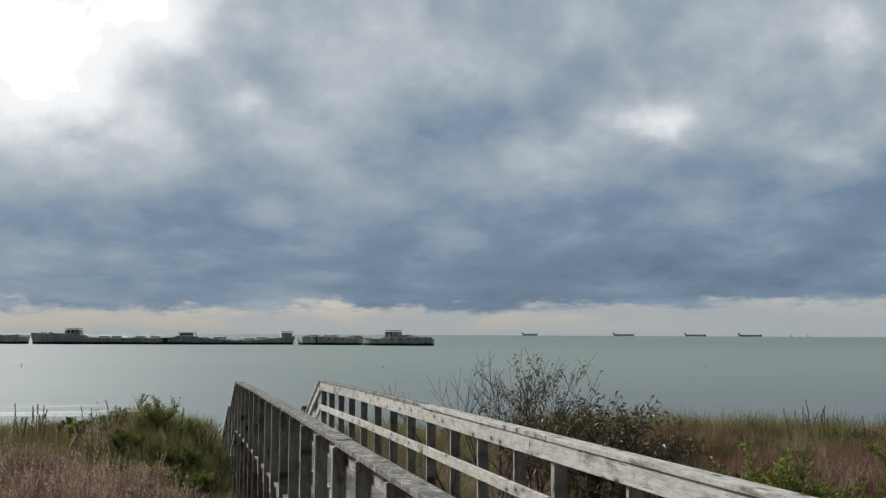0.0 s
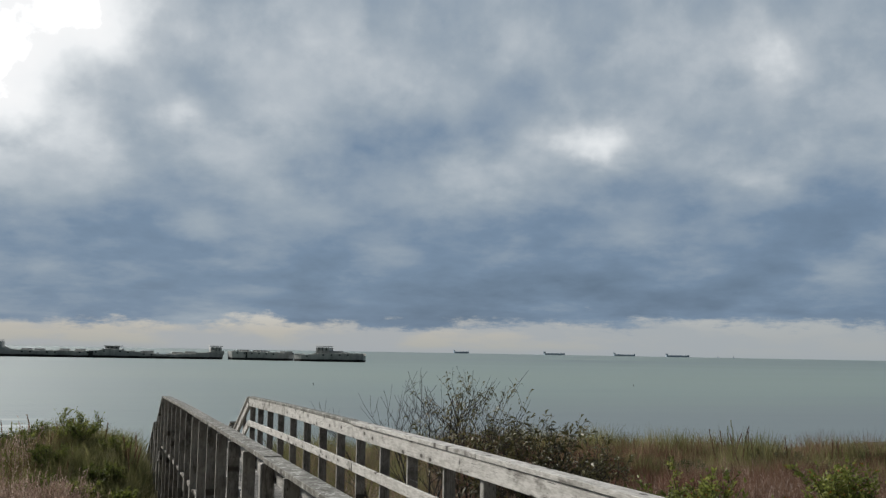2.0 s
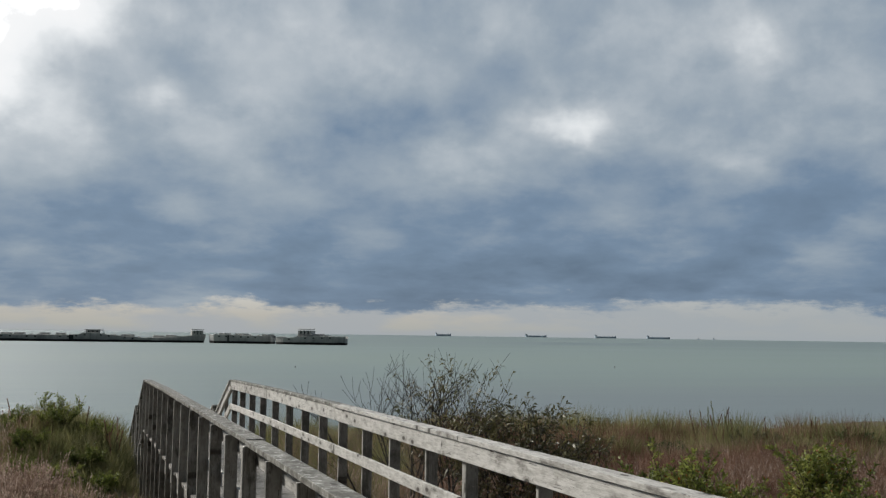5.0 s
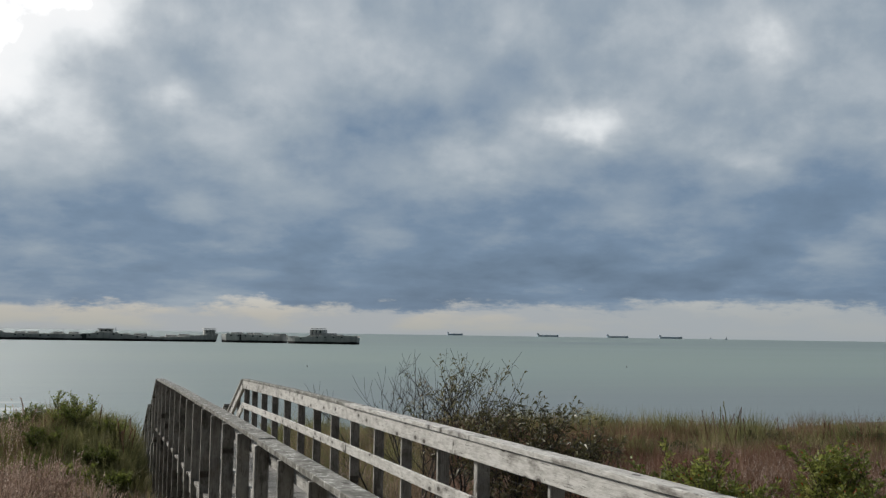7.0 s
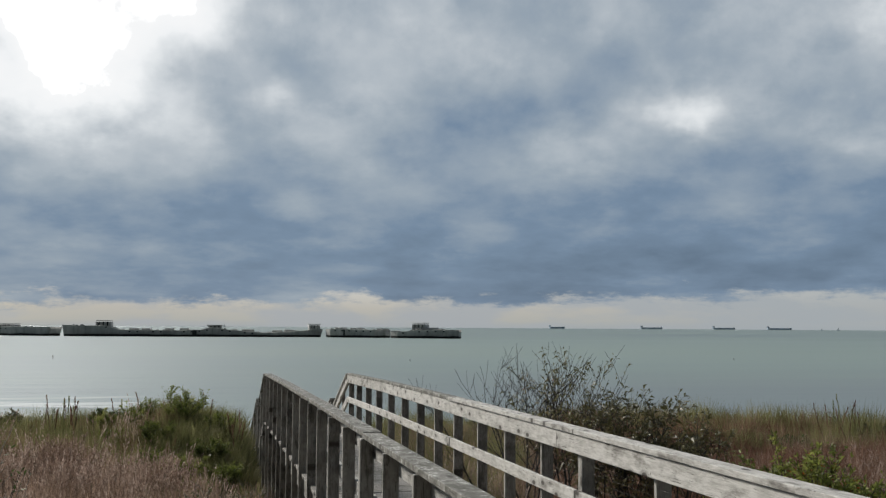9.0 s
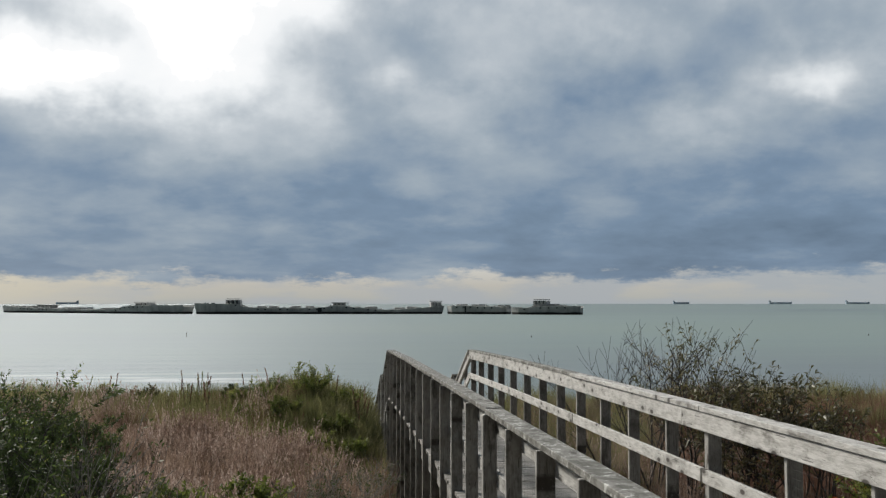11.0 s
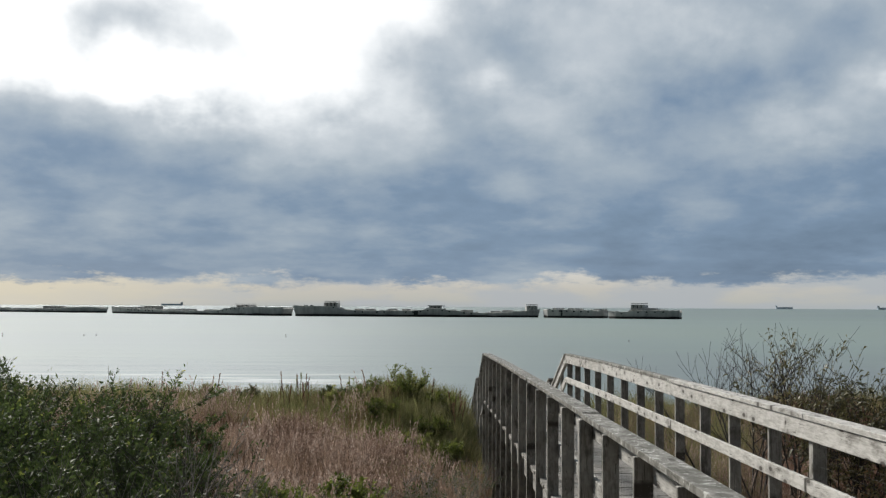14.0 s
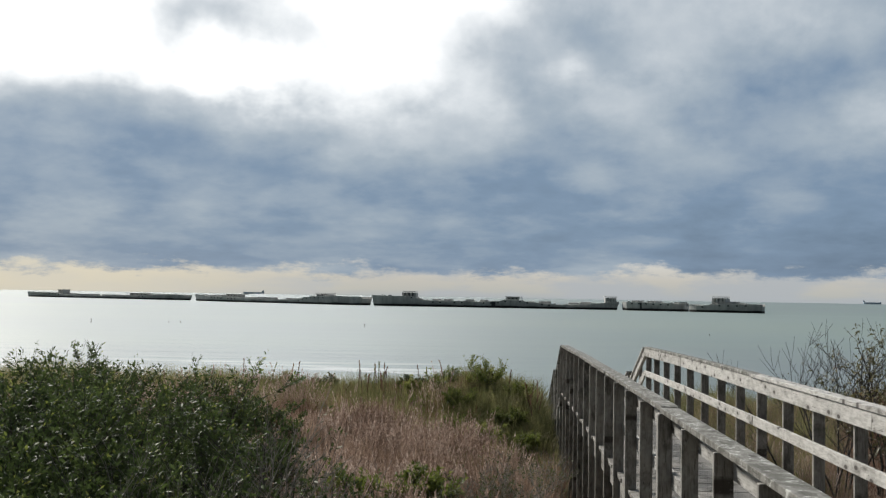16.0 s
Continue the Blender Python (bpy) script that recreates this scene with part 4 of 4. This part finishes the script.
BAY = "dark glossy green bayberry shrub rising from the dune"
for i, (deg, dist, h, sp) in enumerate(((-27.5, 9.2, 1.85, 0.6), (-23.8, 8.6, 1.85, 0.7), (-20.3, 9.6, 2.15, 0.7), (-17.0, 9.2, 1.85, 0.55), (-25.5, 6.9, 1.45, 0.8),
                                        (-21.0, 7.1, 1.40, 0.8), (-13.8, 12.5, 1.3, 0.5), (-29.5, 7.0, 1.5, 0.6), (-22.5, 11.5, 2.25, 0.7), (-18.4, 12.0, 2.15, 0.7), (-26.0, 12.0, 2.0, 0.7), (-24.5, 15.5, 2.0, 0.65), (-20.0, 16.5, 1.9, 0.65), (-16.2, 15.5, 1.75, 0.6), (-13.0, 17.5, 1.2, 0.6))):
    bx, by = bearing(deg, dist)
    # the bright accent leaves put yellow-green highlights into the thicket's colour
    shrub(bx, by, h, sp, 11, 9, 6, 13, 0.060, 0.36, bay_leaf, BAY, 40 + i, "bayberry thicket", accent=(bright_leaf, 0.06))
# a looser, half-bare one at the thicket's edge
bx, by = bearing(-12.6, 8.2)
shrub(bx, by, 1.55, 0.75, 9, 6, 4, 9, 0.06, 0.34, bay_leaf, "half-bare twiggy shrub at the edge of the thicket", 71, bare=0.55)
for i, (deg, dist, h) in enumerate(((-14.2, 7.7, 1.95), (-11.6, 8.3, 1.85), (-16.6, 7.4, 1.8), (-19.0, 7.0, 1.6), (-12.9, 7.2, 1.5), (-9.9, 8.8, 1.5))):
    bx, by = bearing(deg, dist)
    shrub(bx, by, h, 0.6, 6, 6, 4, 4, 0.055, 0.34, bay_leaf, "bare grey twiggy shrub, nearly leafless", 75 + i, "bare shrubs", bare=0.5, radius=0.017, wood_mat=pale_bark if i != 1 else bark, reach=1.2)
for i, (deg, dist, h) in enumerate(((-0.8, 12.8, 0.95), (0.9, 12.2, 0.95), (1.9, 14.0, 0.9), (-2.2, 12.0, 0.85))):
    bx, by = bearing(deg, dist)
    shrub(bx, by, h, 0.9, 10, 7, 4, 4, 0.045, 0.34, bay_leaf, "low grey twiggy bush among dry grass", 88 + i, "low grey bushes", bare=0.6, radius=0.008, wood_mat=pale_bark)
# small bright plants in the grass
for i, (deg, dist, h) in enumerate(((-7.9, 12.0, 0.82), (-4.5, 12.2, 0.85), (-9.3, 12.4, 0.7))):
    bx, by = bearing(deg, dist)
    shrub(bx, by, h, 0.7, 12, 6, 4, 10, 0.07, 0.38, bright_leaf, "low bright green leafy plant among dry grass", 80 + i, "low green plants", radius=0.006, name="low_plant")
# bushy green mound beside the ramp
for i, (px, py, h) in enumerate(((-0.35, 23.2, 0.85), (-1.3, 23.6, 0.7), (0.3, 22.8, 0.6), (-2.1, 24.2, 0.6), (-0.9, 22.0, 0.6), (0.15, 21.2, 0.55), (-0.3, 20.2, 0.5), (-1.7, 22.6, 0.5), (0.45, 20.0, 0.5), (-1.0, 20.8, 0.45))):
    shrub(px, py, h, 0.8, 10, 6, 5, 9, 0.06, 0.3, bright_leaf, "green leafy bush on the dune crest", 90 + i, "bushes on the crest", radius=0.008, accent=(turning_leaf, 0.12))
# twiggy shrub behind the railing, nearly bare, and its leafier neighbour
bx, by = bearing(17.3, 15.4)
shrub(bx, by, 2.62, 0.42, 11, 8, 4, 2, 0.09, 0.23, turning_leaf, "bare twiggy shrub with fine upswept branches", 121, "twiggy shrubs", bare=0.9, start=0.35, droop=0.5, radius=0.019, reach=1.15)
bx, by = bearing(19.4, 15.2)
shrub(bx, by, 2.66, 0.34, 8, 10, 4, 5, 0.115, 0.24, turning_leaf, "open branching shrub with a few drooping bronze leaves", 124, "twiggy shrubs", bare=0.35, start=0.4, droop=0.55, radius=0.024, reach=1.2)
for i, (deg, dist, h) in enumerate(((22.0, 14.6, 2.15), (23.6, 14.8, 1.95), (24.8, 14.9, 1.9), (21.4, 14.3, 1.45), (26.2, 15.2, 1.6))):
    bx, by = bearing(deg, dist)
    shrub(bx, by, h, 0.42, 8, 6, 4, 8, 0.12, 0.26, turning_leaf, "bronze-leaved shrub going bare in autumn", 110 + i, "autumn shrubs", bare=0.45, droop=0.35)
# green shrubs with red-tinged leaves beyond the railing
for i, (deg, dist, h, sp) in enumerate(((32.6, 12.6, 1.75, 0.7), (30.3, 12.4, 1.5, 0.75), (35.0, 12.8, 1.2, 0.7), (38.8, 13.6, 1.62, 0.35), (37.0, 12.1, 1.15, 0.8), (41.0, 12.8, 1.2, 0.8), (33.8, 11.0, 1.0, 0.9), (39.5, 11.2, 0.95, 0.9))):
    bx, by = bearing(deg, dist)
    shrub(bx, by, h * 0.87, sp, 9, 7, 6, 10, 0.076, 0.36, bay_leaf if i in (4, 6) else bright_leaf, "green leafy shrub with a few reddened leaves", 130 + i, "shrubs beyond the railing", accent=(red_leaf, 0.03))


# weedy bushes breaking the line of the crest
for i, (deg, dist, h) in enumerate(((27.4, 24.6, 0.7), (29.6, 25.0, 0.62), (31.2, 24.0, 0.66), (35.6, 25.2, 0.72), (37.6, 24.6, 0.66), (40.6, 25.0, 0.7), (33.2, 22.6, 0.6), (28.6, 21.6, 0.6), (38.6, 21.8, 0.62),
                                    (-9.6, 25.2, 0.6), (-11.8, 24.4, 0.62), (-4.8, 25.4, 0.55))):
    bx, by = bearing(deg, dist)
    shrub(bx, by, h, 0.8, 10, 5, 4, 8, 0.07, 0.26, (turning_leaf, green_grass, bay_leaf)[i % 3], "low weedy olive bush on the dune crest", 160 + i, "weedy bushes on the crest", radius=0.007)


def stalk(deg, dist, h, seed):
    """A tall dead weed with a dense dark seed spike."""
    x, y = bearing(deg, dist)
    rnd = random.Random(seed)
    z = float(ground_height(x, y)) - 0.03
    top = group_at("weed_stalk", x, y, z, "tall dead weed stalk with a dark seed spike", "weed", "weed stalks on the crest")
    pts, dirs, rad = grow(rnd, np.array([x, y, z]), np.array([rnd.gauss(0, 0.16), rnd.gauss(0, 0.16), 1.0]), h, 0.008, 6, 0.07, 0.02)
    child("stem", mesh_from("stem", *tubes(pts[:-1], pts[1:], rad[:-1], np.maximum(rad[1:], 0.003), 4), bark, True), top, Matrix())
    d = unit(pts[-1] - pts[-3])[None]
    count = 90
    at = pts[-1] - d * (h * 0.55 * rng.uniform(0, 1, count) ** 1.3)[:, None]
    way = unit(rng.normal(size=(count, 3)) * 0.2 + d)
    v, f = leaf_mesh(at, way, rng.uniform(0.035, 0.075, count), 0.2, 0.05)
    child("seed_spike", mesh_from("seed_spike", v, f, russet_grass if seed % 3 else green_grass), top, Matrix())["kind"] = "stuff"


rnd = random.Random(77)
i = 0
# clusters: bearing, distance, spread in degrees, count, height
for deg, dist, wide, count, h in ((-6.9, 24.6, 0.75, 16, 0.98), (1.55, 22.0, 0.35, 10, 0.95), (33.9, 25.4, 1.0, 14, 1.35), (38.4, 25.4, 0.6, 4, 0.88), (36.4, 25.2, 0.5, 2, 0.9),
                                  (-0.6, 23.4, 0.9, 4, 0.72), (-3.6, 25.0, 1.2, 3, 0.8), (29.5, 25.4, 3.0, 5, 0.8), (42.0, 25.2, 2.0, 4, 0.85), (-13.5, 25.5, 3.5, 5, 0.8), (-20.0, 24.5, 4.0, 4, 0.85)):
    for _ in range(count):
        i += 1
        stalk(deg + rnd.uniform(-wide, wide), dist + rnd.uniform(-0.5, 0.5), h * rnd.uniform(0.72, 1.05), 200 + i)


# ---------------------------------------------------------------- deck planks
rnd = random.Random(11)
y = -2.2
while y < 30.9:
    if not 22.1 < y < 22.85:
        z = (deck_z(y) + deck_z(y + 0.14)) / 2
        j = rnd.uniform(-0.003, 0.003)
        board("plank", deck, (XL - 0.055 + j * 3, y + 0.07, z - 0.019 + j), (XR + 0.055 + j * 3, y + 0.07, z - 0.019 + j), 0.137, 0.036, wood_deck, 90)
    y += 0.144
